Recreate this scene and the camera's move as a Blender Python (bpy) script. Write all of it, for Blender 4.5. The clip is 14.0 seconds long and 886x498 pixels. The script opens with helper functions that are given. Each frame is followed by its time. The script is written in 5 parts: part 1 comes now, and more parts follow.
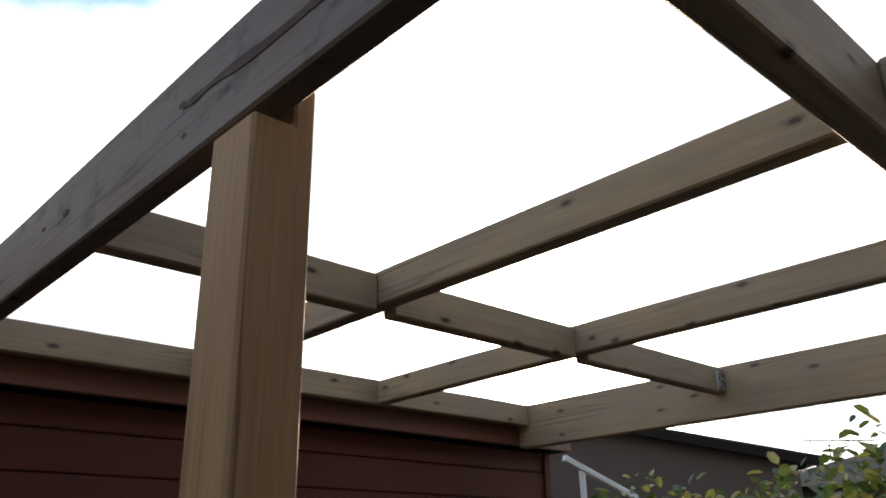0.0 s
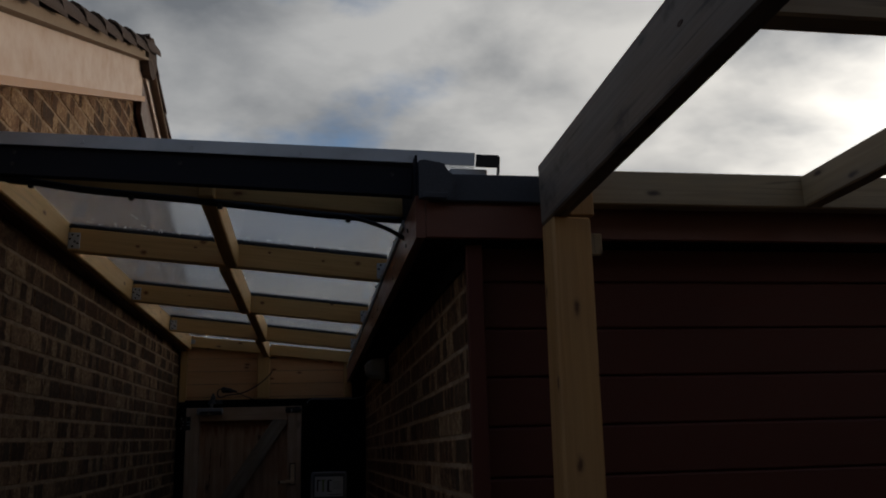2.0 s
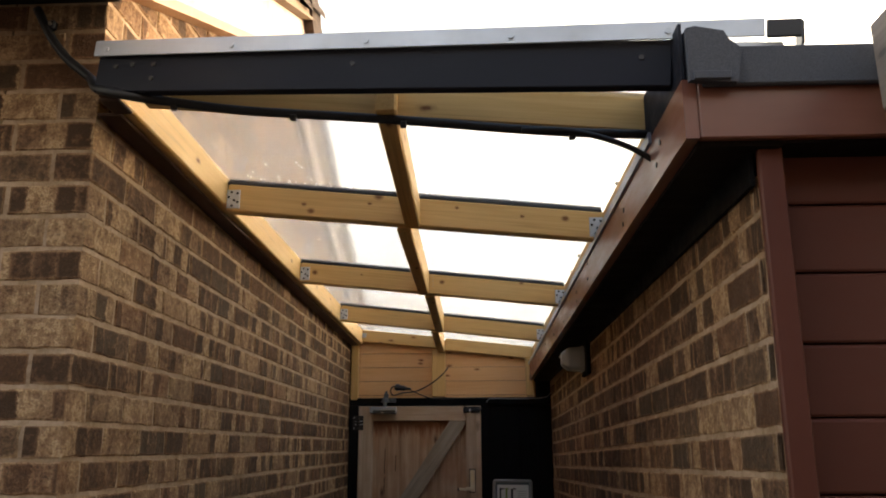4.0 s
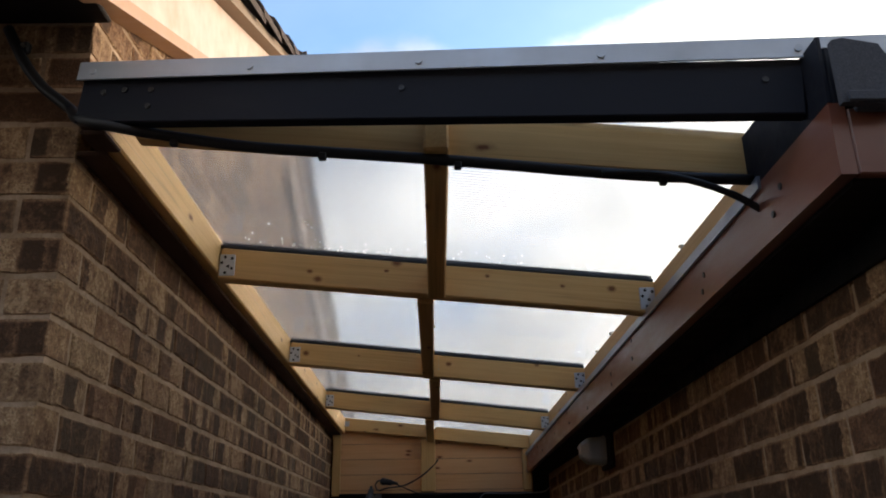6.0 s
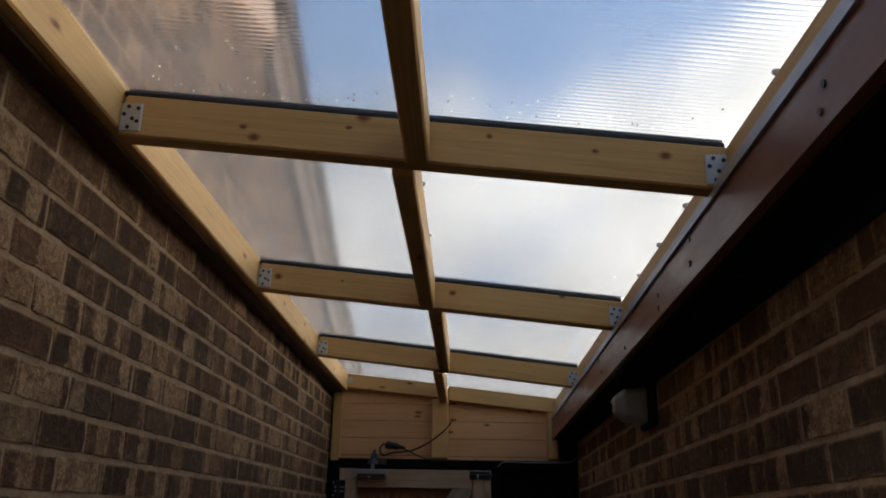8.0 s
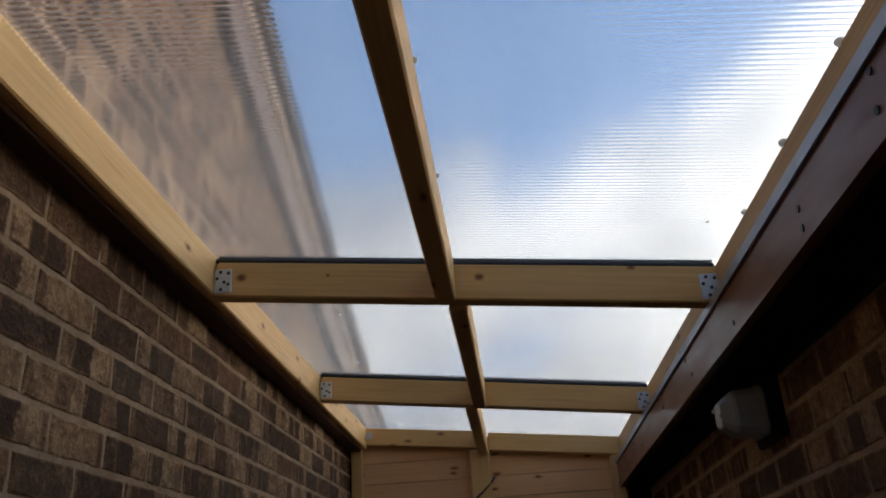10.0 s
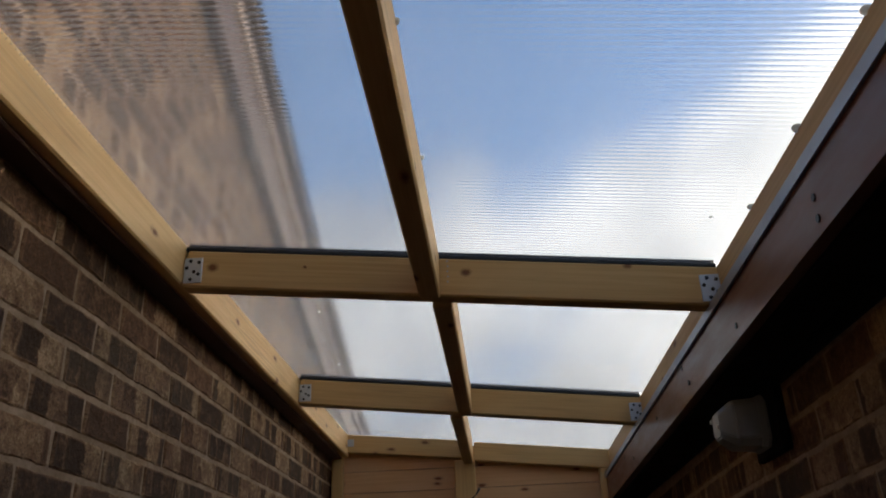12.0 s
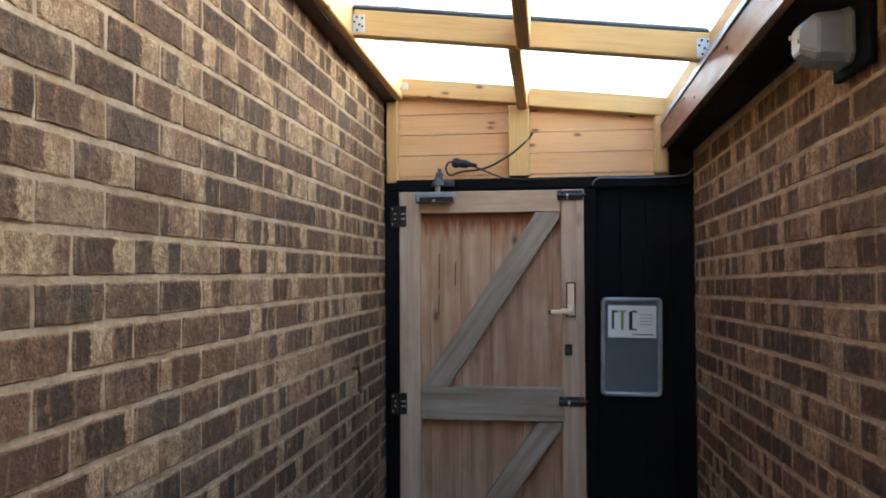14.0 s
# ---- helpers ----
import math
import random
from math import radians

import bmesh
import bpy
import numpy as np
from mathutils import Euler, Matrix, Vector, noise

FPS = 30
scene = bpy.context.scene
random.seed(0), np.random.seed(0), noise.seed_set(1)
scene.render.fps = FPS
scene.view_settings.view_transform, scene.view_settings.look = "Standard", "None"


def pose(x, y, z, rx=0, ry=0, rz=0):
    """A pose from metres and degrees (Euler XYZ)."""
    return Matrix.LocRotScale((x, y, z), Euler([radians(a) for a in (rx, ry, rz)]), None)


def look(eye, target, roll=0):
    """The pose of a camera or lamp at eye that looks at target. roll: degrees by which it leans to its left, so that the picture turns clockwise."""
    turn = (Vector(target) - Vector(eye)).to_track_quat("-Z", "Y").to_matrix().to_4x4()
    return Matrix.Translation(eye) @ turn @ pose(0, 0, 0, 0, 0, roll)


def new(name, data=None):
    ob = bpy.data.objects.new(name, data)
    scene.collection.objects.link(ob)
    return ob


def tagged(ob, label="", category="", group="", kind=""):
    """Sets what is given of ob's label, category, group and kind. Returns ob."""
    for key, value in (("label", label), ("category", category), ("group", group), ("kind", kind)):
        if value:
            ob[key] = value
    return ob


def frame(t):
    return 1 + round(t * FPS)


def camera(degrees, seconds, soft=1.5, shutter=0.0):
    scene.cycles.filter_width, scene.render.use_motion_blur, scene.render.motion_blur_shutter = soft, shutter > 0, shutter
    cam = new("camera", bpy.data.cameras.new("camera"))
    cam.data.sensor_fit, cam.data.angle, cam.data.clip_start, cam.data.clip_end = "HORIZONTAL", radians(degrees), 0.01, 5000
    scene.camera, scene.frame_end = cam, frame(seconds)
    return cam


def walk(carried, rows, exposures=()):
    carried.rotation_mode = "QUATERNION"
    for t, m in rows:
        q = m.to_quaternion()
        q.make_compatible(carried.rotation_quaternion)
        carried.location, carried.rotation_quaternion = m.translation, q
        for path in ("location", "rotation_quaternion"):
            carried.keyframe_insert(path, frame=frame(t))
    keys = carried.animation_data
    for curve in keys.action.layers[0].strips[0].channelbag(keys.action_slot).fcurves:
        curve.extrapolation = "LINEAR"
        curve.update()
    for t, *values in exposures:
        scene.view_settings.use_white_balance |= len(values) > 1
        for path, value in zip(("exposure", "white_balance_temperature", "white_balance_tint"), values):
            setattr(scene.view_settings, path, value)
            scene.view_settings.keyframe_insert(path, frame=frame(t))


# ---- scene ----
cam = camera(57.2, 14.0, 1.9)

PATH = [
    (0, (1.114, -6.695, 1.771), (2.489, -5.225, 2.535), -0.5),
    (0.5, (1.083, -6.647, 1.782), (2.251, -5.020, 2.575), -0.2),
    (1, (1.050, -6.546, 1.781), (1.942, -4.720, 2.496), 0.9),
    (1.5, (1.000, -6.393, 1.783), (1.621, -4.424, 2.397), -0.1),
    (2, (0.972, -6.209, 1.740), (1.309, -4.138, 2.223), -1.5),
    (2.5, (1.001, -5.956, 1.692), (1.026, -3.988, 2.046), -1.3),
    (2.7, (1.007, -5.882, 1.701), (0.923, -3.918, 2.071), -0.6),
    (4.8, (0.759, -5.381, 1.721), (0.689, -3.445, 2.217), 0.0),
    (5, (0.75, -5.331, 1.732), (0.676, -3.396, 2.233), 0.1),
    (5.5, (0.692, -5.289, 1.774), (0.693, -3.393, 2.41), 0.0),
    (6, (0.666, -5.234, 1.766), (0.686, -3.35, 2.44), -0.8),
    (6.5, (0.671, -5.131, 1.736), (0.773, -3.219, 2.313), -2.4),
    (7, (0.745, -4.942, 1.738), (0.776, -3.018, 2.282), -1.7),
    (7.5, (0.8, -4.762, 1.734), (0.757, -2.846, 2.305), 0.9),
    (8, (0.772, -4.566, 1.736), (0.704, -2.668, 2.365), 1.1),
    (8.2, (0.761, -4.475, 1.731), (0.692, -2.596, 2.413), 0.1),
    (10.3, (0.751, -3.775, 1.739), (0.648, -1.964, 2.581), -4.1),
    (10.5, (0.755, -3.76, 1.756), (0.684, -1.972, 2.648), -3.8),
    (11, (0.754, -3.735, 1.765), (0.695, -1.991, 2.743), -2.9),
    (11.5, (0.753, -3.715, 1.76), (0.657, -1.943, 2.682), -2.3),
    (12, (0.759, -3.696, 1.744), (0.658, -1.873, 2.562), -2.4),
    (12.5, (0.764, -3.656, 1.707), (0.681, -1.74, 2.273), -1.7),
    (13, (0.757, -3.642, 1.683), (0.671, -1.688, 2.101), -1.7),
    (13.5, (0.75, -3.642, 1.634), (0.659, -1.657, 1.862), -1.8),
    (14, (0.727, -3.611, 1.621), (0.475, -1.628, 1.679), -0.3),
]
EXPOSURES = [(0.0, 1.0, 6300, 10), (0.5, 0.0, 6250, 10), (1.0, -0.75, 6250, 10), (1.5, -1.05, 6250, 10), (2.0, -1.1, 6350, 10), (2.3, 0.25, 6900, 10),
             (2.5, 1.28, 6950, 10), (2.7, 1.55, 7000, 10), (4.8, 2.42, 8300, 10), (5.2, 2.22, 8100, 10), (5.6, 1.75, 6900, 10), (6.0, 1.25, 6600, 10),
             (6.5, 1.03, 6950, 12), (7.5, 1.0, 6700, 10), (8.2, 1.05, 6650, 10), (10.3, 1.05, 6350, 10), (11.0, 0.98, 6350, 10), (12.0, 0.95, 6450, 10),
             (12.5, 1.0, 6700, 10), (13.0, 1.9, 6900, 10), (13.5, 2.65, 7400, 12), (14.0, 4.05, 6000, 1)]
walk(cam, [(t, look(eye, target, roll)) for t, eye, target, roll in PATH], EXPOSURES)

# ---- sky and sun ----
SUN_WAY = Vector((0.750, 0.627, 0.210)).normalized()


def build_world():
    w = bpy.data.worlds.new("sky")
    scene.world = w
    w.use_nodes = True
    nt = w.node_tree
    nt.nodes.clear()
    N, L = nt.nodes.new, nt.links.new
    out, bg = N("ShaderNodeOutputWorld"), N("ShaderNodeBackground")
    sky = N("ShaderNodeTexSky")
    sky.sky_type, sky.sun_disc = "NISHITA", False
    sky.sun_elevation, sky.sun_rotation = math.asin(SUN_WAY.z), math.atan2(SUN_WAY.x, SUN_WAY.y)
    sky.air_density, sky.dust_density, sky.ozone_density = 1.0, 0.6, 3.0
    tc = N("ShaderNodeTexCoord")
    # clouds lie on a flat layer: the direction divided by its height
    sep = N("ShaderNodeSeparateXYZ")
    L(tc.outputs["Generated"], sep.inputs[0])
    zc = N("ShaderNodeMath"); zc.operation = "MAXIMUM"; zc.inputs[1].default_value = 0.0
    L(sep.outputs["Z"], zc.inputs[0])
    za = N("ShaderNodeMath"); za.operation = "ADD"; za.inputs[1].default_value = 0.32
    L(zc.outputs[0], za.inputs[0])
    flat = N("ShaderNodeVectorMath"); flat.operation = "DIVIDE"
    comb = N("ShaderNodeCombineXYZ")
    for i in range(3):
        L(za.outputs[0], comb.inputs[i])
    L(tc.outputs["Generated"], flat.inputs[0]); L(comb.outputs[0], flat.inputs[1])

    def cloud_noise(scale, detail, rough, shift, distortion=0.4):
        mp = N("ShaderNodeMapping"); mp.inputs["Location"].default_value = shift
        mp.inputs["Rotation"].default_value = (0, 0, 0.6)
        mp.inputs["Scale"].default_value = (1.0, 1.2, 1.0)
        n = N("ShaderNodeTexNoise")
        n.inputs["Scale"].default_value, n.inputs["Detail"].default_value = scale, detail
        n.inputs["Roughness"].default_value, n.inputs["Distortion"].default_value = rough, distortion
        L(flat.outputs[0], mp.inputs["Vector"]); L(mp.outputs[0], n.inputs["Vector"])
        return n.outputs[0]

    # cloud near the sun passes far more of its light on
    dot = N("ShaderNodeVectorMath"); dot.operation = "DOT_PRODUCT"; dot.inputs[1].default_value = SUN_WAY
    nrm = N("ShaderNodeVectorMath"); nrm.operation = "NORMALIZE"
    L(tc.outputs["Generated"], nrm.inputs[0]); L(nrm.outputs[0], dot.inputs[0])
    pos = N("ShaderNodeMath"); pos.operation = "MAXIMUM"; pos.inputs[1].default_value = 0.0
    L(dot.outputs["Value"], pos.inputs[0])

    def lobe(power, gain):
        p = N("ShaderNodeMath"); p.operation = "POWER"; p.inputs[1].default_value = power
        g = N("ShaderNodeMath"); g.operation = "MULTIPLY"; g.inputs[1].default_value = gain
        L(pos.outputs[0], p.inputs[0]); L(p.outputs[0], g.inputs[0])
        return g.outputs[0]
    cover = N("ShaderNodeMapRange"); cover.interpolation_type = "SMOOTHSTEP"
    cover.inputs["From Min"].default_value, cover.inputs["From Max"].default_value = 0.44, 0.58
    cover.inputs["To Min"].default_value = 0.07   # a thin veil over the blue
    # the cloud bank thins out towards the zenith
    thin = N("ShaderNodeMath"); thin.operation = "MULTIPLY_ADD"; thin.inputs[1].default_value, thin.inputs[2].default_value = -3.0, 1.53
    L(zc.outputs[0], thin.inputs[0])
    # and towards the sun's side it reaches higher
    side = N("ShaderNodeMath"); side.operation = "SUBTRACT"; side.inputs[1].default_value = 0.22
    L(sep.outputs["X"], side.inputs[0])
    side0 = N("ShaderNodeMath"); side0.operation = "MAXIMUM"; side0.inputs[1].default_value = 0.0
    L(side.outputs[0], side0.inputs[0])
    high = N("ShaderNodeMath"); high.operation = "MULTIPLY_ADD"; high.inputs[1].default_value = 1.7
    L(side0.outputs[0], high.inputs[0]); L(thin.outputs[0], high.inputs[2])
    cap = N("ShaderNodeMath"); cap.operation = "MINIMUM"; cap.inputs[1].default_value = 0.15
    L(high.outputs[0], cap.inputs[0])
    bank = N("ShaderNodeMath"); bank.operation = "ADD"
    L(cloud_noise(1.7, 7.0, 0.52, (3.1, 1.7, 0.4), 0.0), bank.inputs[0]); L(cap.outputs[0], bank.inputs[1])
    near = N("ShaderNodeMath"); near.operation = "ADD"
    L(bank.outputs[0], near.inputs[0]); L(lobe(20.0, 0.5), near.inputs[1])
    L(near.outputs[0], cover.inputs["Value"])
    shade = N("ShaderNodeMapRange")
    shade.inputs["From Min"].default_value, shade.inputs["From Max"].default_value = 0.36, 0.63
    shade.inputs["To Min"].default_value, shade.inputs["To Max"].default_value = 0.0, 1.0
    L(cloud_noise(2.6, 6.0, 0.52, (0.4, 5.3, 1.9), 0.1), shade.inputs["Value"])
    tone = N("ShaderNodeMix"); tone.data_type = "RGBA"
    tone.inputs["A"].default_value, tone.inputs["B"].default_value = (0.44, 0.47, 0.51, 1), (1.18, 1.18, 1.16, 1)
    L(shade.outputs[0], tone.inputs["Factor"])
    s1 = N("ShaderNodeMath"); s1.operation = "ADD"
    s2 = N("ShaderNodeMath"); s2.operation = "ADD"
    L(lobe(5.0, GLOW[0]), s1.inputs[0]); L(lobe(40.0, GLOW[1]), s1.inputs[1])
    L(s1.outputs[0], s2.inputs[0]); L(lobe(700.0, GLOW[2]), s2.inputs[1]); 
    # the light that comes through near the sun is warm
    warm = N("ShaderNodeVectorMath"); warm.operation = "SCALE"; warm.inputs[0].default_value = (1.08, 0.98, 0.84)
    L(s2.outputs[0], warm.inputs["Scale"])
    gain = N("ShaderNodeVectorMath"); gain.operation = "ADD"; gain.inputs[1].default_value = (CLOUD_BASE, CLOUD_BASE, CLOUD_BASE)
    L(warm.outputs[0], gain.inputs[0])
    lit = N("ShaderNodeVectorMath"); lit.operation = "MULTIPLY"
    L(tone.outputs["Result"], lit.inputs[0]); L(gain.outputs[0], lit.inputs[1])
    blue = N("ShaderNodeVectorMath"); blue.operation = "SCALE"; blue.inputs["Scale"].default_value = SKY_STRENGTH
    L(sky.outputs[0], blue.inputs[0])
    mix = N("ShaderNodeMix"); mix.data_type = "RGBA"
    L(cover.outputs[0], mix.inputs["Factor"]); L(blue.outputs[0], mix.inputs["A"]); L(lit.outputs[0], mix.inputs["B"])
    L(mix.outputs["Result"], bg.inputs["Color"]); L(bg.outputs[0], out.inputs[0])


SKY_STRENGTH, CLOUD_BASE, GLOW = 0.19, 0.72, (0.85, 3.4, 40.0)
build_world()
sun = new("sun", bpy.data.lights.new("sun", "SUN"))
sun.data.energy, sun.data.angle, sun.data.color = 1.0, radians(0.6), (1.0, 0.72, 0.46)
sun.matrix_world = look(SUN_WAY * 30, (0, 0, 0))


# ---- materials ----
def srgb(h):
    """Linear colour of a six-figure hex colour."""
    c = [int(h[i:i + 2], 16) / 255 for i in (0, 2, 4)]
    return tuple((v / 12.92 if v <= 0.04045 else ((v + 0.055) / 1.055) ** 2.4) for v in c) + (1.0,)


class Nodes:
    """Short hand for the node tree of one material."""

    def __init__(self, name):
        self.mat = bpy.data.materials.new(name)
        self.mat.use_nodes = True
        self.t = self.mat.node_tree
        self.t.nodes.clear()
        self.out = self.t.nodes.new("ShaderNodeOutputMaterial")

    def add(self, kind, **values):
        n = self.t.nodes.new("ShaderNode" + kind)
        for k, v in values.items():
            n.inputs[k.replace("_", " ")].default_value = v
        return n

    def link(self, a, b):
        self.t.links.new(a, b)

    def coords(self, scale=(1, 1, 1), random_shift=0.0, source="Object"):
        tc, mp = self.add("TexCoord"), self.add("Mapping", Scale=scale)
        self.link(tc.outputs[source], mp.inputs["Vector"])
        if random_shift:
            oi, cb = self.add("ObjectInfo"), self.add("CombineXYZ")
            m = self.add("Math"); m.operation = "MULTIPLY"; m.inputs[1].default_value = random_shift
            self.link(oi.outputs["Random"], m.inputs[0])
            for i in range(3):
                self.link(m.outputs[0], cb.inputs[i])
            self.link(cb.outputs[0], mp.inputs["Location"])
        return mp.outputs[0]

    def noise(self, vec, scale, detail=4.0, rough=0.55, distortion=0.0):
        n = self.add("TexNoise", Scale=scale, Detail=detail, Roughness=rough, Distortion=distortion)
        self.link(vec, n.inputs["Vector"])
        return n.outputs[0]

    def ramp(self, fac, *stops, constant=False):
        r = self.add("ValToRGB")
        e = r.color_ramp.elements
        while len(e) < len(stops):
            e.new(0.5)
        for el, (p, c) in zip(e, stops):
            el.position = p
            el.color = c if len(c) == 4 else (*c, 1)
        if constant:
            r.color_ramp.interpolation = "CONSTANT"
        self.link(fac, r.inputs[0])
        return r.outputs[0]

    def mix(self, fac, a, b, mode="MIX"):
        m = self.add("Mix"); m.data_type = "RGBA"; m.blend_type = mode
        for key, v in (("Factor", fac), ("A", a), ("B", b)):
            if isinstance(v, (float, int)):
                m.inputs[key].default_value = v
            elif isinstance(v, tuple):
                m.inputs[key].default_value = v
            else:
                self.link(v, m.inputs[key])
        return m.outputs["Result"]

    def math(self, op, a, b=0.0):
        m = self.add("Math"); m.operation = op
        for i, v in enumerate((a, b)):
            if isinstance(v, (float, int)):
                m.inputs[i].default_value = v
            else:
                self.link(v, m.inputs[i])
        return m.outputs[0]

    def surface(self, color, rough=0.6, metal=0.0, bump=None, strength=0.3, distance=0.002, specular=0.5):
        p = self.add("BsdfPrincipled", Metallic=metal)
        p.inputs["Specular IOR Level"].default_value = specular
        for key, v in (("Base Color", color), ("Roughness", rough)):
            if isinstance(v, (tuple, float, int)):
                p.inputs[key].default_value = v
            else:
                self.link(v, p.inputs[key])
        if bump is not None:
            b = self.add("Bump", Strength=strength, Distance=distance)
            self.link(bump, b.inputs["Height"]); self.link(b.outputs[0], p.inputs["Normal"])
        self.link(p.outputs[0], self.out.inputs[0])
        return self.mat


def wood(name, pale, mid, dark, knot, rough=0.6, knots=0.5, grey=0.0, stain=None, soft=0.35, cracks=0.0, spots=()):
    """Sawn softwood, grain along local x."""
    n = Nodes(name)
    v = n.coords((1, 1, 1), 37.0)
    g = n.coords((1.6, 62, 62), 37.0)
    grain = n.noise(g, 2.2, 6, 0.62, 0.5)
    col = n.ramp(grain, (0.08, dark), (0.5, mid), (0.92, pale))
    broad = n.noise(n.coords((1.2, 5, 5), 11.0), 2.0, 3)
    col = n.mix(n.ramp(broad, (0.3, (0, 0, 0)), (0.75, (1, 1, 1))), col, n.mix(0.55, col, pale), "MIX")
    vo = n.add("TexVoronoi", Scale=1.0, Randomness=1.0); vo.voronoi_dimensions = "2D"
    sp, flat = n.add("SeparateXYZ"), n.add("CombineXYZ")
    n.link(n.coords((5.0, 12, 12), 37.0), sp.inputs[0])
    n.link(sp.outputs["X"], flat.inputs[0]); n.link(n.math("ADD", sp.outputs["Y"], sp.outputs["Z"]), flat.inputs[1])
    n.link(flat.outputs[0], vo.inputs["Vector"])
    wob = n.math("ADD", vo.outputs["Distance"], n.math("MULTIPLY", n.noise(v, 60, 2), 0.10))
    k = n.ramp(wob, (0.085, (1, 1, 1)), (0.115, (0.62, 0.62, 0.62)), (0.145, (0.22, 0.22, 0.22)), (0.20, (0, 0, 0)))
    sc = n.add("SeparateColor")
    n.link(vo.outputs["Color"], sc.inputs[0])
    keep = n.math("GREATER_THAN", sc.outputs[0], 1.0 - knots)
    col = n.mix(n.math("MULTIPLY", k, keep), col, knot)
    for a, b, r in spots:
        # a knot at its own place on the face
        q = n.add("SeparateXYZ"); n.link(n.coords(), q.inputs[0])
        du, dw = n.math("MULTIPLY", n.math("SUBTRACT", q.outputs["X"], a), 0.75), n.math("SUBTRACT", q.outputs["Z"], b)
        far = n.math("SQRT", n.math("ADD", n.math("MULTIPLY", du, du), n.math("MULTIPLY", dw, dw)))
        far = n.math("DIVIDE", n.math("ADD", n.math("MULTIPLY", far, 1.2), n.math("MULTIPLY", n.math("SUBTRACT", n.noise(v, 150, 2), 0.5), 0.006)), r)
        col = n.mix(n.ramp(far, (0.35, (0.95,) * 3), (0.55, (0.65,) * 3), (0.80, (0.22,) * 3), (1.0, (0, 0, 0))), col, knot)
    if cracks:
        # drying splits: thin dark lines along the grain, in places
        line = n.math("ABSOLUTE", n.math("SUBTRACT", n.noise(n.coords((0.55, 22, 22), 19.0), 1.3, 2, 0.5), 0.5))
        where = n.ramp(n.noise(n.coords((1.5, 4, 4), 29.0), 1.4, 3), (0.48, (0, 0, 0)), (0.60, (cracks,) * 3))
        col = n.mix(n.math("MULTIPLY", n.ramp(line, (0.006, (1, 1, 1)), (0.022, (0, 0, 0))), where), col, tuple(c * 0.3 for c in dark[:3]) + (1,))
    if grey:
        col = n.mix(n.math("MULTIPLY", n.ramp(n.noise(n.coords((2, 6, 6), 5.0), 1.6, 5), (0.35, (0, 0, 0)), (0.65, (1, 1, 1))), grey),
                    col, (0.22, 0.20, 0.18, 1))
    if stain:
        col = n.mix(n.math("MULTIPLY", n.ramp(n.noise(n.coords((5, 5, 5), 9.0), 2.3, 5, 0.6), (0.56, (0, 0, 0)), (0.72, (1, 1, 1))), soft), col, stain)
    return n.surface(col, n.ramp(grain, (0.2, (rough + 0.12,) * 3), (0.8, (rough - 0.08,) * 3)), bump=grain, strength=0.2, distance=0.001, specular=0.35)


def painted(name, colour, worn, rough=0.45, wear=0.25, scale=3.0, grain=True, specular=0.4):
    n = Nodes(name)
    a = n.noise(n.coords((2, 10, 10) if grain else (3, 3, 3), 21.0), scale, 6, 0.6)
    b = n.noise(n.coords((1, 1, 1), 21.0), 1.7, 4)
    col = n.mix(n.math("MULTIPLY", n.ramp(a, (0.42, (0, 0, 0)), (0.75, (1, 1, 1))), wear), colour, worn)
    col = n.mix(n.math("MULTIPLY", b, 0.35), col, tuple(c * 0.72 for c in colour[:3]) + (1,))
    return n.surface(col, n.ramp(a, (0.3, (rough - 0.08,) * 3), (0.7, (rough + 0.15,) * 3)), bump=a, strength=0.25, distance=0.0012, specular=specular)


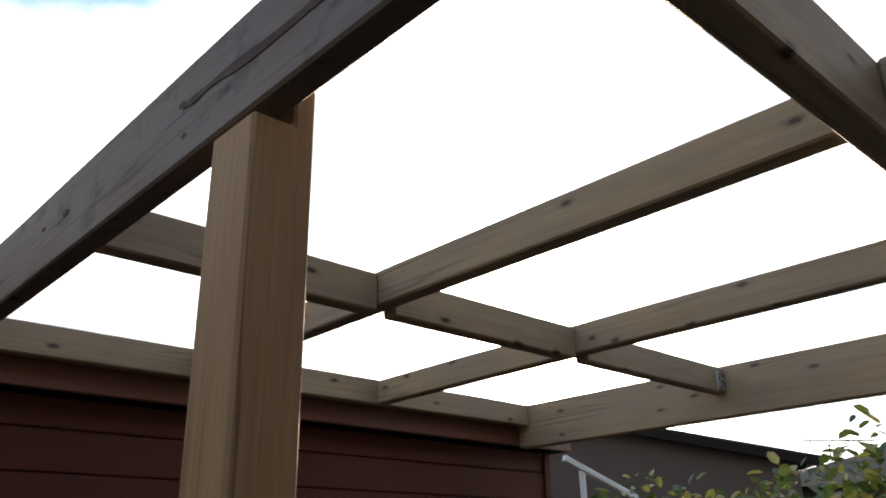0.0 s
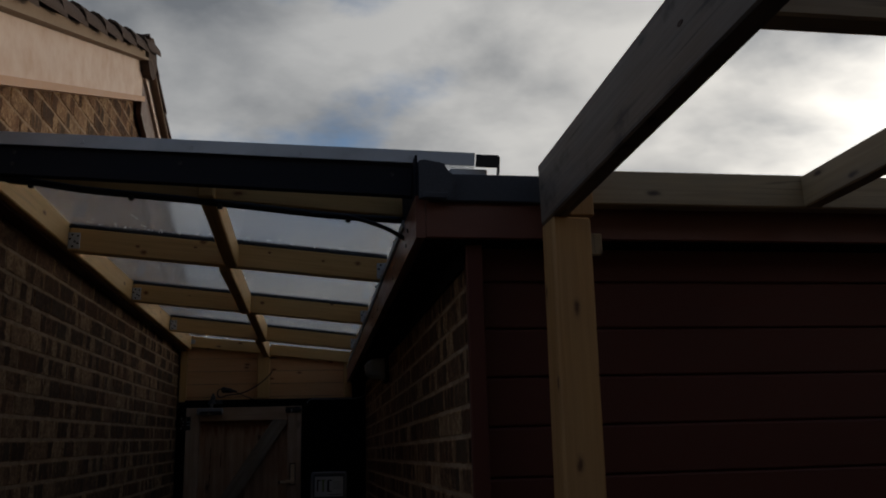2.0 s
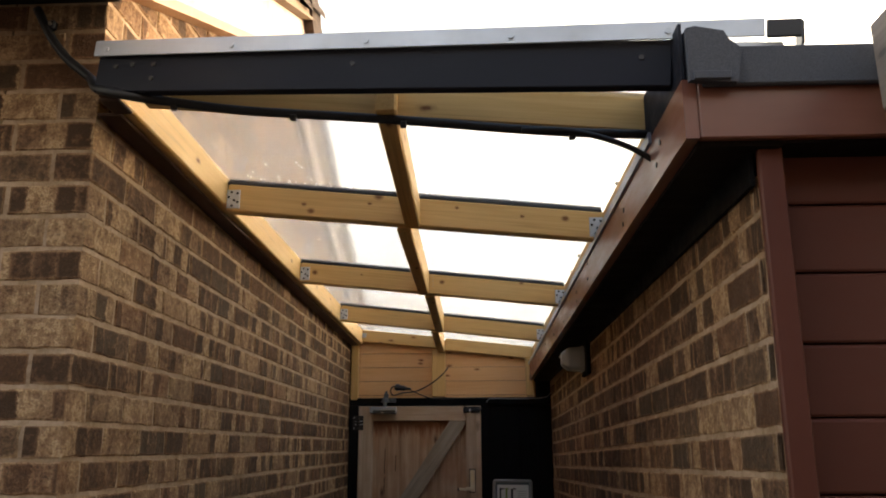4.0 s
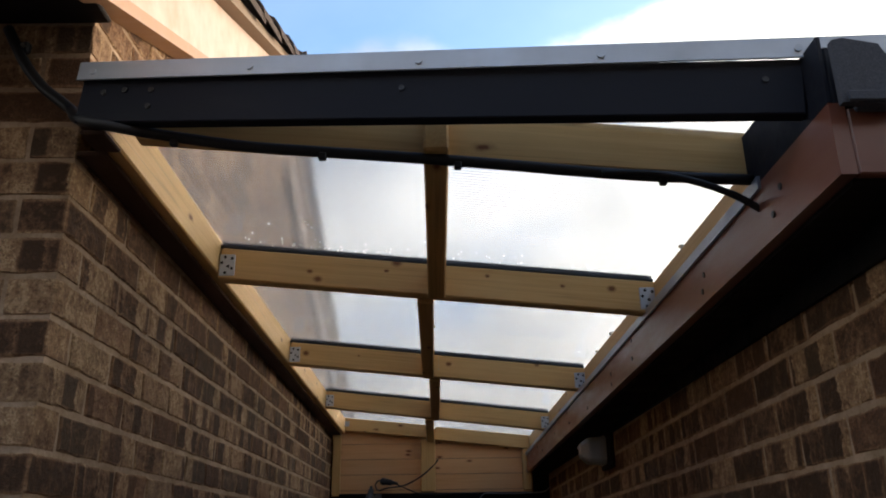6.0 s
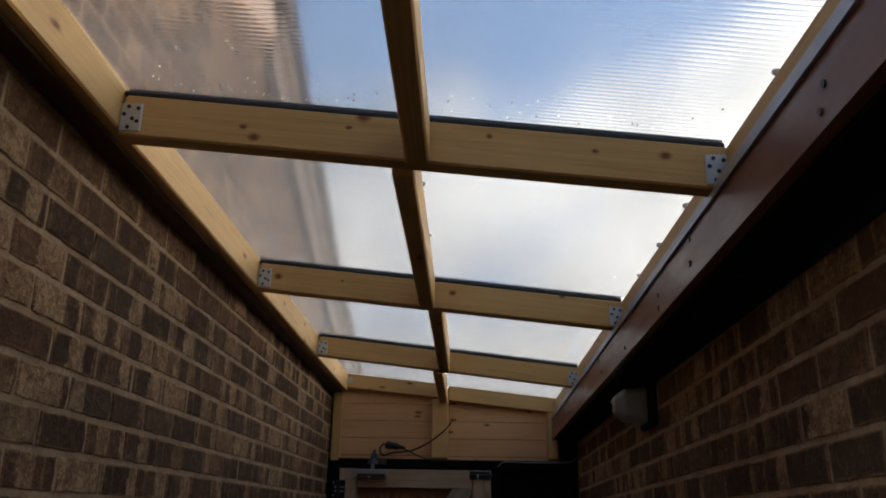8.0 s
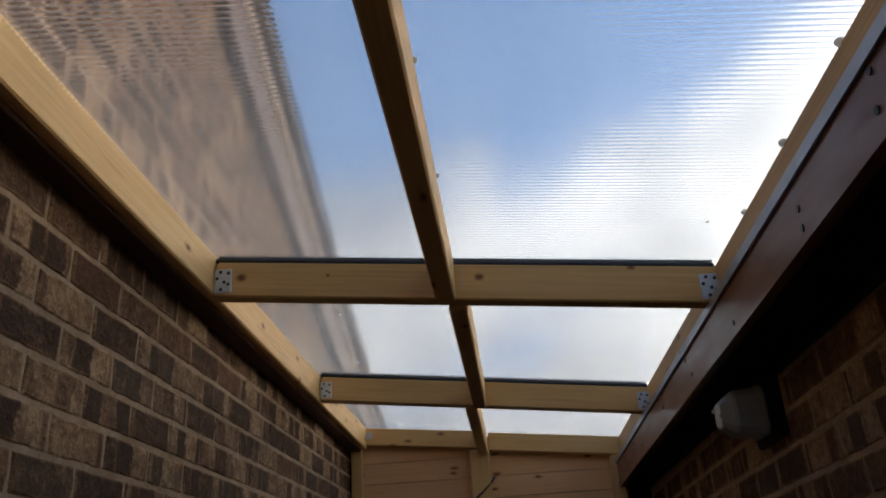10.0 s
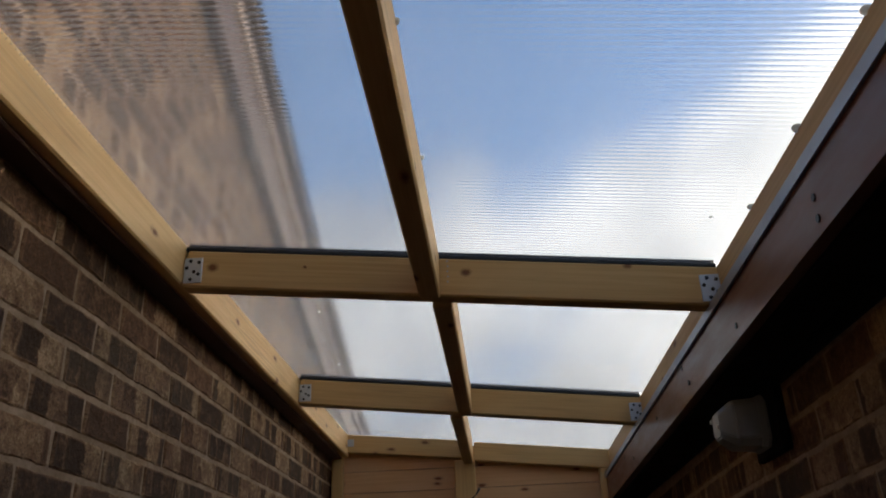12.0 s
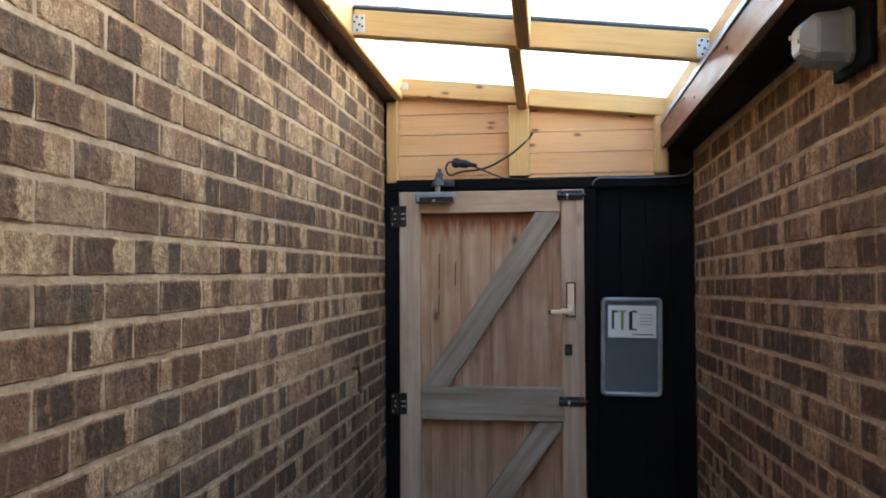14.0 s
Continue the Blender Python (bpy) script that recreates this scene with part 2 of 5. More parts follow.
def brick_material(name, island=False):
    """Buff stock bricks with dark rounded bands burnt across them; each brick differs. The UV map runs over one brick."""
    n = Nodes(name)
    if island:
        rnd = n.add("NewGeometry").outputs["Random Per Island"]
    else:
        rnd = n.add("ObjectInfo").outputs["Random"]
    tc, uv = n.add("TexCoord"), n.add("SeparateXYZ")
    n.link(tc.outputs["UV"], uv.inputs[0])
    u, v = uv.outputs["X"], uv.outputs["Y"]
    x, z = n.math("MULTIPLY", u, 0.20), n.math("MULTIPLY", v, 0.064)
    at = n.add("CombineXYZ")
    n.link(n.math("ADD", x, n.math("MULTIPLY", rnd, 71.0)), at.inputs[0]); n.link(n.math("MULTIPLY", rnd, 13.0), at.inputs[1])
    n.link(n.math("ADD", z, n.math("MULTIPLY", rnd, 29.0)), at.inputs[2])

    def dice(k):
        w = n.add("TexWhiteNoise"); w.noise_dimensions = "1D"
        n.link(n.math("MULTIPLY", rnd, k), w.inputs["W"])
        return w.outputs["Value"]

    def step(value, lo, hi):
        m = n.add("MapRange"); m.interpolation_type = "SMOOTHSTEP"
        m.inputs["From Min"].default_value, m.inputs["From Max"].default_value = lo, hi
        n.link(value, m.inputs["Value"])
        return m.outputs[0]
    p = at.outputs[0]
    d1, d2 = dice(511.0), dice(977.0)
    edge, blotch, grit = n.noise(p, 75.0, 4, 0.7), n.noise(p, 24.0, 5, 0.68), n.noise(p, 190.0, 4, 0.75)
    off = n.math("ADD", n.math("MULTIPLY", n.math("SUBTRACT", blotch, 0.5), 0.6), n.math("MULTIPLY", n.math("SUBTRACT", edge, 0.5), 0.30))
    along = n.math("ADD", n.math("ADD", n.math("MULTIPLY", x, 15.0), n.math("MULTIPLY", rnd, 911.0)), off)

    def bands(feature):
        vo = n.add("TexVoronoi"); vo.voronoi_dimensions, vo.feature = "1D", feature
        vo.inputs["Scale"].default_value = 1.0
        n.link(along, vo.inputs["W"])
        return vo
    sc = n.add("SeparateColor")
    n.link(bands("F1").outputs["Color"], sc.inputs[0])
    gap = n.math("ADD", 0.5, n.math("MULTIPLY", step(bands("DISTANCE_TO_EDGE").outputs["Distance"], 0.0, 0.14), 0.5))
    # how dark the brick or its band is burnt
    solid = n.ramp(d1, (0.0, (0.88,) * 3), (0.18, (0.62,) * 3), (0.32, (0.25,) * 3), constant=True)
    band = n.ramp(sc.outputs[0], (0.0, (0.98,) * 3), (0.32, (0.72,) * 3), (0.54, (0.42,) * 3), (0.68, (0.06,) * 3), constant=True)
    is_band = n.math("GREATER_THAN", d1, 0.38)
    b1, b2 = n.add("RGBToBW"), n.add("RGBToBW")
    n.link(solid, b1.inputs[0]); n.link(band, b2.inputs[0])
    burnt = n.math("ADD", n.math("MULTIPLY", n.math("SUBTRACT", 1.0, is_band), b1.outputs[0]), n.math("MULTIPLY", n.math("MULTIPLY", is_band, b2.outputs[0]), gap))
    # the burning stops short of the arrises
    rag = n.math("MULTIPLY", n.math("SUBTRACT", edge, 0.5), 0.012)
    ex = step(n.math("ADD", n.math("MULTIPLY", n.math("MINIMUM", u, n.math("SUBTRACT", 1.0, u)), 0.20), rag), 0.001, 0.009)
    ez = step(n.math("ADD", n.math("MULTIPLY", n.math("MINIMUM", v, n.math("SUBTRACT", 1.0, v)), 0.064), rag), 0.0005, 0.008)
    burnt = n.math("MULTIPLY", burnt, n.math("ADD", 0.25, n.math("MULTIPLY", n.math("MULTIPLY", ex, ez), 0.75)))
    tone = n.math("SUBTRACT", 1.0, burnt)
    tone = n.math("ADD", tone, n.math("MULTIPLY", n.math("SUBTRACT", blotch, 0.55), 1.7))
    tone = n.math("ADD", tone, n.math("MULTIPLY", n.math("SUBTRACT", edge, 0.5), 1.5))
    col = n.ramp(tone, (0.0, srgb("4b3829")), (0.30, srgb("684d39")), (0.65, srgb("8a6b50")), (0.95, srgb("a48563")), (1.0, srgb("b89976")))
    warm = n.ramp(d2, (0.0, (0.45,) * 3), (0.10, (0.0,) * 3), (0.86, (0.3,) * 3), constant=True)
    col = n.mix(warm, col, n.mix(0.5, col, srgb("8a6044")))
    cool = n.ramp(d2, (0.0, (0.0,) * 3), (0.40, (0.5,) * 3), (0.60, (0.0,) * 3), constant=True)
    col = n.mix(cool, col, n.mix(0.30, col, srgb("6d6450")))
    col = n.mix(n.ramp(grit, (0.50, (0, 0, 0)), (0.68, (0.75, 0.75, 0.75))), col, srgb("3f3226"))
    lines = n.add("CombineXYZ")
    n.link(n.math("ADD", n.math("MULTIPLY", x, 210.0), n.math("MULTIPLY", rnd, 97.0)), lines.inputs[0]); n.link(n.math("MULTIPLY", z, 22.0), lines.inputs[2])
    drag = n.noise(lines.outputs[0], 1.0, 3, 0.6)
    h = n.math("ADD", n.math("MULTIPLY", edge, 0.6), n.math("ADD", blotch, n.math("MULTIPLY", grit, 0.25)))
    h = n.math("ADD", h, n.math("MULTIPLY", drag, 0.2))
    return n.surface(col, 0.92, bump=h, strength=1.0, distance=0.008, specular=0.2)


def mortar_material():
    n = Nodes("mortar")
    v = n.coords()
    a, b = n.noise(v, 70, 5, 0.7), n.noise(v, 9, 5, 0.65)
    col = n.mix(n.ramp(b, (0.35, (0, 0, 0)), (0.65, (1, 1, 1))), srgb("937a60"), srgb("b9a087"))
    col = n.mix(n.ramp(a, (0.45, (0, 0, 0)), (0.75, (0.7, 0.7, 0.7))), col, srgb("7d684c"))
    return n.surface(col, 0.95, bump=a, strength=0.8, distance=0.003, specular=0.2)


def felt_material(name, colour):
    n = Nodes(name)
    v = n.coords()
    a, b = n.noise(v, 420, 3, 0.7), n.noise(v, 6, 5)
    col = n.mix(n.ramp(a, (0.35, (0, 0, 0)), (0.7, (1, 1, 1))), tuple(c * 0.55 for c in colour[:3]) + (1,), colour)
    col = n.mix(n.math("MULTIPLY", b, 0.5), col, tuple(c * 0.6 for c in colour[:3]) + (1,))
    return n.surface(col, 0.92, bump=a, strength=0.6, distance=0.002, specular=0.2)


def metal_material(name, colour, rough, wear=0.3):
    n = Nodes(name)
    a = n.noise(n.coords((1, 1, 1), 7.0), 45, 5, 0.6)
    b = n.noise(n.coords((1, 1, 1), 7.0), 7, 4)
    col = n.mix(n.math("MULTIPLY", a, wear), colour, tuple(c * 0.45 for c in colour[:3]) + (1,))
    return n.surface(col, n.ramp(b, (0.3, (rough,) * 3), (0.7, (min(1, rough + 0.22),) * 3)), metal=1.0, bump=a, strength=0.12, distance=0.0008)


def plain(name, colour, rough=0.5, variation=0.25, scale=18.0, specular=0.5):
    n = Nodes(name)
    a = n.noise(n.coords((1, 1, 1), 17.0), scale, 5, 0.6)
    col = n.mix(n.math("MULTIPLY", a, variation), colour, tuple(c * 0.5 for c in colour[:3]) + (1,))
    return n.surface(col, rough, bump=a, strength=0.12, distance=0.0008, specular=specular)


def sheet_materials():
    """Clear lower skin, milky webs, and a refracting ribbed upper skin of twin-wall sheet."""
    n = Nodes("polycarbonate_clear")
    tr, gl, mx = n.add("BsdfTransparent", Color=(0.93, 0.935, 0.94, 1)), n.add("BsdfGlossy", Roughness=0.12), n.add("MixShader")
    fr = n.add("Fresnel", IOR=1.35)
    n.link(n.math("MULTIPLY", fr.outputs[0], 0.5), mx.inputs[0]); n.link(tr.outputs[0], mx.inputs[1]); n.link(gl.outputs[0], mx.inputs[2])
    n.link(mx.outputs[0], n.out.inputs[0])
    clear = n.mat
    n = Nodes("polycarbonate_ribbed")
    v = n.coords()
    dirt = n.ramp(n.noise(v, 3.5, 6, 0.65), (0.42, (0.0, 0.0, 0.0)), (0.8, (1, 1, 1)))
    rf = n.add("BsdfRefraction", Color=(0.70, 0.71, 0.72, 1), Roughness=0.27, IOR=1.055)
    tl = n.add("BsdfTranslucent", Color=(0.86, 0.88, 0.90, 1))
    tp = n.add("BsdfTransparent", Color=(0.9, 0.92, 0.93, 1))
    m1, m2 = n.add("MixShader"), n.add("MixShader", Fac=0.05)
    n.link(n.math("ADD", n.math("MULTIPLY", dirt, 0.04), 0.015), m1.inputs[0])
    n.link(rf.outputs[0], m1.inputs[1]); n.link(tl.outputs[0], m1.inputs[2])
    n.link(m1.outputs[0], m2.inputs[1]); n.link(tp.outputs[0], m2.inputs[2])
    n.link(m2.outputs[0], n.out.inputs[0])
    ribbed = n.mat
    n = Nodes("polycarbonate_web")
    tl, tp, mx = n.add("BsdfTranslucent", Color=(0.55, 0.57, 0.60, 1)), n.add("BsdfTransparent"), n.add("MixShader", Fac=0.72)
    n.link(tl.outputs[0], mx.inputs[1]); n.link(tp.outputs[0], mx.inputs[2]); n.link(mx.outputs[0], n.out.inputs[0])
    return clear, ribbed, n.mat


def leaf_material():
    n = Nodes("leaf")
    rnd = n.add("NewGeometry").outputs["Random Per Island"]
    col = n.ramp(rnd, (0.0, (0.035, 0.07, 0.015)), (0.5, (0.10, 0.14, 0.03)), (0.8, (0.22, 0.24, 0.05)), (1.0, (0.30, 0.26, 0.06)))
    d, t, g = n.add("BsdfDiffuse"), n.add("BsdfTranslucent"), n.add("BsdfGlossy", Roughness=0.35)
    a, b = n.add("MixShader", Fac=0.45), n.add("MixShader", Fac=0.08)
    n.link(col, d.inputs[0]); n.link(col, t.inputs[0])
    n.link(d.outputs[0], a.inputs[1]); n.link(t.outputs[0], a.inputs[2])
    n.link(a.outputs[0], b.inputs[1]); n.link(g.outputs[0], b.inputs[2]); n.link(b.outputs[0], n.out.inputs[0])
    return n.mat


PINE = wood("treated_pine", srgb("e0bb80"), srgb("cda365"), srgb("ae844a"), srgb("7a4c26"), knots=0.40, cracks=0.25)
NOGWOOD = [wood("nogging_pine", srgb("e0bb80"), srgb("cda365"), srgb("ae844a"), srgb("74461f"), knots=k, cracks=0.2, spots=s) for k, s in (
    (0.0, ((-0.340, -0.004, 0.010), (-0.316, -0.024, 0.014), (-0.110, 0.040, 0.018), (-0.135, 0.014, 0.008), (0.136, 0.022, 0.008), (0.338, 0.010, 0.008), (0.469, 0.014, 0.014))),
    (0.0, ((-0.521, 0.004, 0.016), (0.046, 0.012, 0.014), (0.393, 0.040, 0.012), (-0.312, 0.012, 0.006))),
    (0.4, ()))]
OLDPOST = wood("old_post_pine", srgb("bb9868"), srgb("a37d50"), srgb("80603a"), srgb("5a4028"), knots=0.16, grey=0.15, cracks=0.6)
POSTWOOD = wood("post_pine", srgb("cfa269"), srgb("b6864e"), srgb("95693a"), srgb("66401f"), knots=0.5, grey=0.1)
# The same treated pine as PINE, greyed to hold the pergola's shade.
PERGOLA = wood("greyed_treated_pine", srgb("bfa984"), srgb("a58e6b"), srgb("836d51"), srgb("46301f"), knots=0.6, grey=0.4, cracks=0.5)
BEAMWOOD = wood("grey_stained_timber", srgb("8b7a6a"), srgb("6f5f52"), srgb("51443b"), srgb("2c211b"), knots=0.35, grey=0.6, stain=srgb("2a211b"), soft=0.6, cracks=0.9)
BOARDING = wood("pine_boarding", srgb("e8bc8a"), srgb("dda873"), srgb("c69159"), srgb("80461f"), knots=0.5, rough=0.5)
def gate_wood(name, tones, knot, rust=0.0, streak=1.0):
    """Rain-worn boards, grain along local x, with soft streaks; rust-brown runs under the rail where rust is its height."""
    n = Nodes(name)
    streaks = n.noise(n.coords((0.9, 17, 17), 23.0), 1.5, 4, 0.5, 0.3)
    fine = n.noise(n.coords((2.5, 90, 90), 23.0), 1.2, 4, 0.6, 0.2)
    patch = n.noise(n.coords((3, 6, 6), 41.0), 1.3, 4, 0.6)
    col = n.ramp(n.math("ADD", n.math("MULTIPLY", streaks, streak), 0.5 * (1 - streak)), (0.22, tones[0]), (0.42, tones[1]), (0.58, tones[2]), (0.78, tones[3]))
    col = n.mix(n.ramp(patch, (0.45, (0, 0, 0)), (0.65, (0.6, 0.6, 0.6))), col, tones[4])
    col = n.mix(n.ramp(fine, (0.50, (0, 0, 0)), (0.75, (0.30, 0.30, 0.30))), col, tuple(c * 0.4 for c in tones[0][:3]) + (1,))
    vo = n.add("TexVoronoi", Scale=1.0, Randomness=1.0)
    n.link(n.coords((4.0, 9, 9), 37.0), vo.inputs["Vector"])
    k = n.ramp(n.math("ADD", vo.outputs["Distance"], n.math("MULTIPLY", fine, 0.08)), (0.09, (1, 1, 1)), (0.15, (0.4, 0.4, 0.4)), (0.24, (0, 0, 0)))
    sc = n.add("SeparateColor"); n.link(vo.outputs["Color"], sc.inputs[0])
    col = n.mix(n.math("MULTIPLY", k, n.math("GREATER_THAN", sc.outputs[0], 0.62)), col, knot)
    if rust:
        sep = n.add("SeparateXYZ"); n.link(n.coords(), sep.inputs[0])
        runs = n.noise(n.coords((3, 28, 28), 3.0), 1.4, 4, 0.6)
        up = n.math("ADD", sep.outputs["X"], n.math("MULTIPLY", n.math("SUBTRACT", runs, 0.5), 0.22))
        mr = n.add("MapRange"); mr.interpolation_type = "SMOOTHSTEP"
        mr.inputs["From Min"].default_value, mr.inputs["From Max"].default_value = rust - 0.115, rust - 0.03
        n.link(up, mr.inputs["Value"])
        col = n.mix(n.math("MULTIPLY", mr.outputs[0], 0.75), col, srgb("7a3a12"))
    return n.surface(col, 0.68, bump=fine, strength=0.3, distance=0.001, specular=0.3)


GATEWOOD = gate_wood("weathered_gate_wood", (srgb("83664e"), srgb("b08f72"), srgb("c1a184"), srgb("d0b59a"), srgb("a87b5a")), srgb("472f20"), 0.888)
BRACEWOOD = gate_wood("silvered_gate_wood", (srgb("7a6d5f"), srgb("998b79"), srgb("aa9c8a"), srgb("baad9c"), srgb("927f68")), srgb("47372b"))
FRAMEWOOD = gate_wood("gate_frame_wood", (srgb("9a816a"), srgb("bca288"), srgb("cab299"), srgb("d8c4ae"), srgb("b09276")), srgb("473121"))
BRICK, BRICK_FAR = brick_material("brick"), brick_material("brick_joined", True)
MORTAR = mortar_material()
REDBROWN = painted("redwood_stain", srgb("764636"), srgb("8a5c48"), 0.36, 0.35, specular=0.65)
CLADDING = painted("red_brown_cladding_paint", srgb("5a2c1f"), srgb("6b3b2b"), 0.6, 0.3)
BLACKWOOD = painted("black_stain", srgb("0d0d0f"), srgb("19181a"), 0.65, 0.3, specular=0.12)
SLATEPAINT = painted("dark_grey_paint", srgb("191b23"), srgb("2c2e38"), 0.6, 0.4, specular=0.2)
SOFFITDARK = painted("dark_brown_soffit", srgb("1d1715"), srgb("2c231f"), 0.7, 0.3, specular=0.15)
TANPAINT = painted("tan_paint", srgb("b98a62"), srgb("c9a078"), 0.5, 0.35)
DARKBROWN = painted("dark_brown_timber", srgb("49352a"), srgb("5a4334"), 0.6, 0.3, specular=0.2)
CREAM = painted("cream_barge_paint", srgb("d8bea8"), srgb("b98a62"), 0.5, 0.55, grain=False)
BARGEBROWN = painted("brown_barge", srgb("5b3d2c"), srgb("6d4e3b"), 0.5, 0.3)
FELT = felt_material("roof_felt", srgb("606268"))
TILE = felt_material("roof_tile", srgb("6a5a50"))
UNDERCLOAK = plain("cement_undercloak", srgb("a08a72"), 0.9, 0.4, 30)
UNDERCLOAK2 = plain("pale_mastic", srgb("b9b4aa"), 0.6, 0.3, 30)
ALUMINIUM = metal_material("mill_aluminium", (0.60, 0.62, 0.64, 1), 0.55, 0.2)
GALVANISED = metal_material("galvanised_steel", (0.62, 0.66, 0.70, 1), 0.42, 0.4)
FLASHING = metal_material("lead_flashing", (0.50, 0.55, 0.60, 1), 0.45, 0.3)
STEEL = metal_material("satin_steel", (0.55, 0.50, 0.44, 1), 0.3, 0.2)
BRASS = metal_material("worn_brass", (0.80, 0.70, 0.52, 1), 0.38, 0.15)
DARKALLOY = plain("dull_alloy", srgb("4e5358"), 0.5, 0.4, 40)
RUST = plain("rusted_iron", srgb("4a3021"), 0.85, 0.6, 60)
BLACKIRON = plain("black_japanned_iron", srgb("1a1716"), 0.4, 0.4, 50)
RUBBER = plain("black_cable", srgb("161618"), 0.5, 0.3, 40)
WHITEPLASTIC = plain("white_plastic", srgb("d5d4cf"), 0.4, 0.15, 20)
LAMPPLASTIC = plain("frosted_lamp_plastic", srgb("8f908d"), 0.28, 0.35, 25)
GREYPLASTIC = plain("grey_plastic", srgb("8d9296"), 0.35, 0.3, 20)
TRAYGREY = plain("tray_backing", srgb("58646a"), 0.42, 0.35, 9)


def frosted_material():
    n = Nodes("frosted_plastic")
    d, t, g = n.add("BsdfDiffuse", Color=(0.44, 0.47, 0.48, 1)), n.add("BsdfTransparent", Color=(0.85, 0.88, 0.9, 1)), n.add("BsdfGlossy", Roughness=0.3)
    a, b = n.add("MixShader"), n.add("MixShader", Fac=0.10)
    n.link(n.ramp(n.noise(n.coords(), 14, 4, 0.6), (0.3, (0.30,) * 3), (0.7, (0.55,) * 3)), a.inputs[0])
    n.link(d.outputs[0], a.inputs[1]); n.link(t.outputs[0], a.inputs[2])
    n.link(a.outputs[0], b.inputs[1]); n.link(g.outputs[0], b.inputs[2]); n.link(b.outputs[0], n.out.inputs[0])
    return n.mat


FROSTED = frosted_material()
CARD = plain("notice_card", srgb("dfe3df"), 0.6, 0.1, 30)
INK, INKGREEN, INKGREY = plain("ink_black", srgb("20241f"), 0.6), plain("ink_green", srgb("7d9a45"), 0.6), plain("ink_grey", srgb("a9b0ad"), 0.6)


def sealant_material():
    n = Nodes("clear_sealant")
    d, t, mx = n.add("BsdfDiffuse"), n.add("BsdfTranslucent"), n.add("MixShader", Fac=0.85)
    col = n.ramp(n.noise(n.coords(), 120, 3), (0.3, srgb("e0dcd0")), (0.7, srgb("f4f2ec")))
    n.link(col, d.inputs[0]); n.link(col, t.inputs[0])
    n.link(d.outputs[0], mx.inputs[1]); n.link(t.outputs[0], mx.inputs[2]); n.link(mx.outputs[0], n.out.inputs[0])
    return n.mat


SEALANT = sealant_material()
CONCRETE = plain("concrete", srgb("4a433b"), 0.92, 0.4, 4)
RENDERWALL = plain("render_wall", srgb("544842"), 0.9, 0.3, 3)
DARKROOF = felt_material("slate_roof", srgb("343234"))
LEAF = leaf_material()
CLEAR, RIBBED, WEB = sheet_materials()

# ---- mesh helpers ----
WORLD_OF = {}


def put(ob, parent=None, m=None):
    m = m or Matrix()
    WORLD_OF[ob] = m
    if parent is not None:
        ob.parent = parent
        m = WORLD_OF[parent].inverted() @ m
    ob.matrix_basis = m
    return ob


def thing(name, at=(0, 0, 0), label="", category="", group="", kind=""):
    ob = put(new(name), None, pose(*at))
    ob.empty_display_size = 0.1
    return tagged(ob, label, category, group, kind)


def mesh_of(name, bm, mat, smooth=False):
    me = bpy.data.meshes.new(name)
    bm.to_mesh(me)
    bm.free()
    for mt in (mat if isinstance(mat, (list, tuple)) else [mat]):
        me.materials.append(mt)
    if smooth:
        for p in me.polygons:
            p.use_smooth = True
    return me


def part(name, bm, material, parent=None, label="", m=None, smooth=False):
    """One mesh object under a thing or a part, or a thing by itself."""
    ob = put(new(name, mesh_of(name, bm, material, smooth)), parent, m)
    return tagged(ob, label)


def box(lx, ly, lz, bevel=0.003, seg=1):
    """A box about its middle with eased edges."""
    bm = bmesh.new()
    bmesh.ops.create_cube(bm, size=1, matrix=Matrix.Diagonal((lx, ly, lz, 1)))
    if bevel:
        bmesh.ops.bevel(bm, geom=bm.edges[:], offset=min(bevel, min(lx, ly, lz) * 0.4), segments=seg, affect="EDGES", profile=0.6)
    return bm


def block(x0, x1, y0, y1, z0, z1, bevel=0.003):
    """A box from corner to corner and the pose of its middle."""
    return box(x1 - x0, y1 - y0, z1 - z0, bevel), pose((x0 + x1) / 2, (y0 + y1) / 2, (z0 + z1) / 2)


def slab(name, x0, x1, y0, y1, z0, z1, mat, parent=None, label="", bevel=0.003):
    d = (x1 - x0, y1 - y0, z1 - z0)
    m = pose((x0 + x1) / 2, (y0 + y1) / 2, (z0 + z1) / 2)
    # local x always lies along the longest side, so that the grain follows it
    if d[2] == max(d):
        bm, m = box(d[2], d[1], d[0], bevel), m @ pose(0, 0, 0, 0, -90, 0)
    elif d[1] == max(d):
        bm, m = box(d[1], d[0], d[2], bevel), m @ pose(0, 0, 0, 0, 0, 90)
    else:
        bm = box(*d, bevel)
    return part(name, bm, mat, parent, label, m)


def beam_pose(a, b, up=(0, 0, 1)):
    """Local x runs from a to b, local z lies nearest to up."""
    a, b = Vector(a), Vector(b)
    x = (b - a).normalized()
    if abs(x.dot(Vector(up))) > 0.99:
        up = (0, -1, 0)
    y = Vector(up).cross(x).normalized()
    z = x.cross(y)
    m = Matrix((x, y, z)).transposed().to_4x4()
    m.translation = (a + b) / 2
    return m, (b - a).length


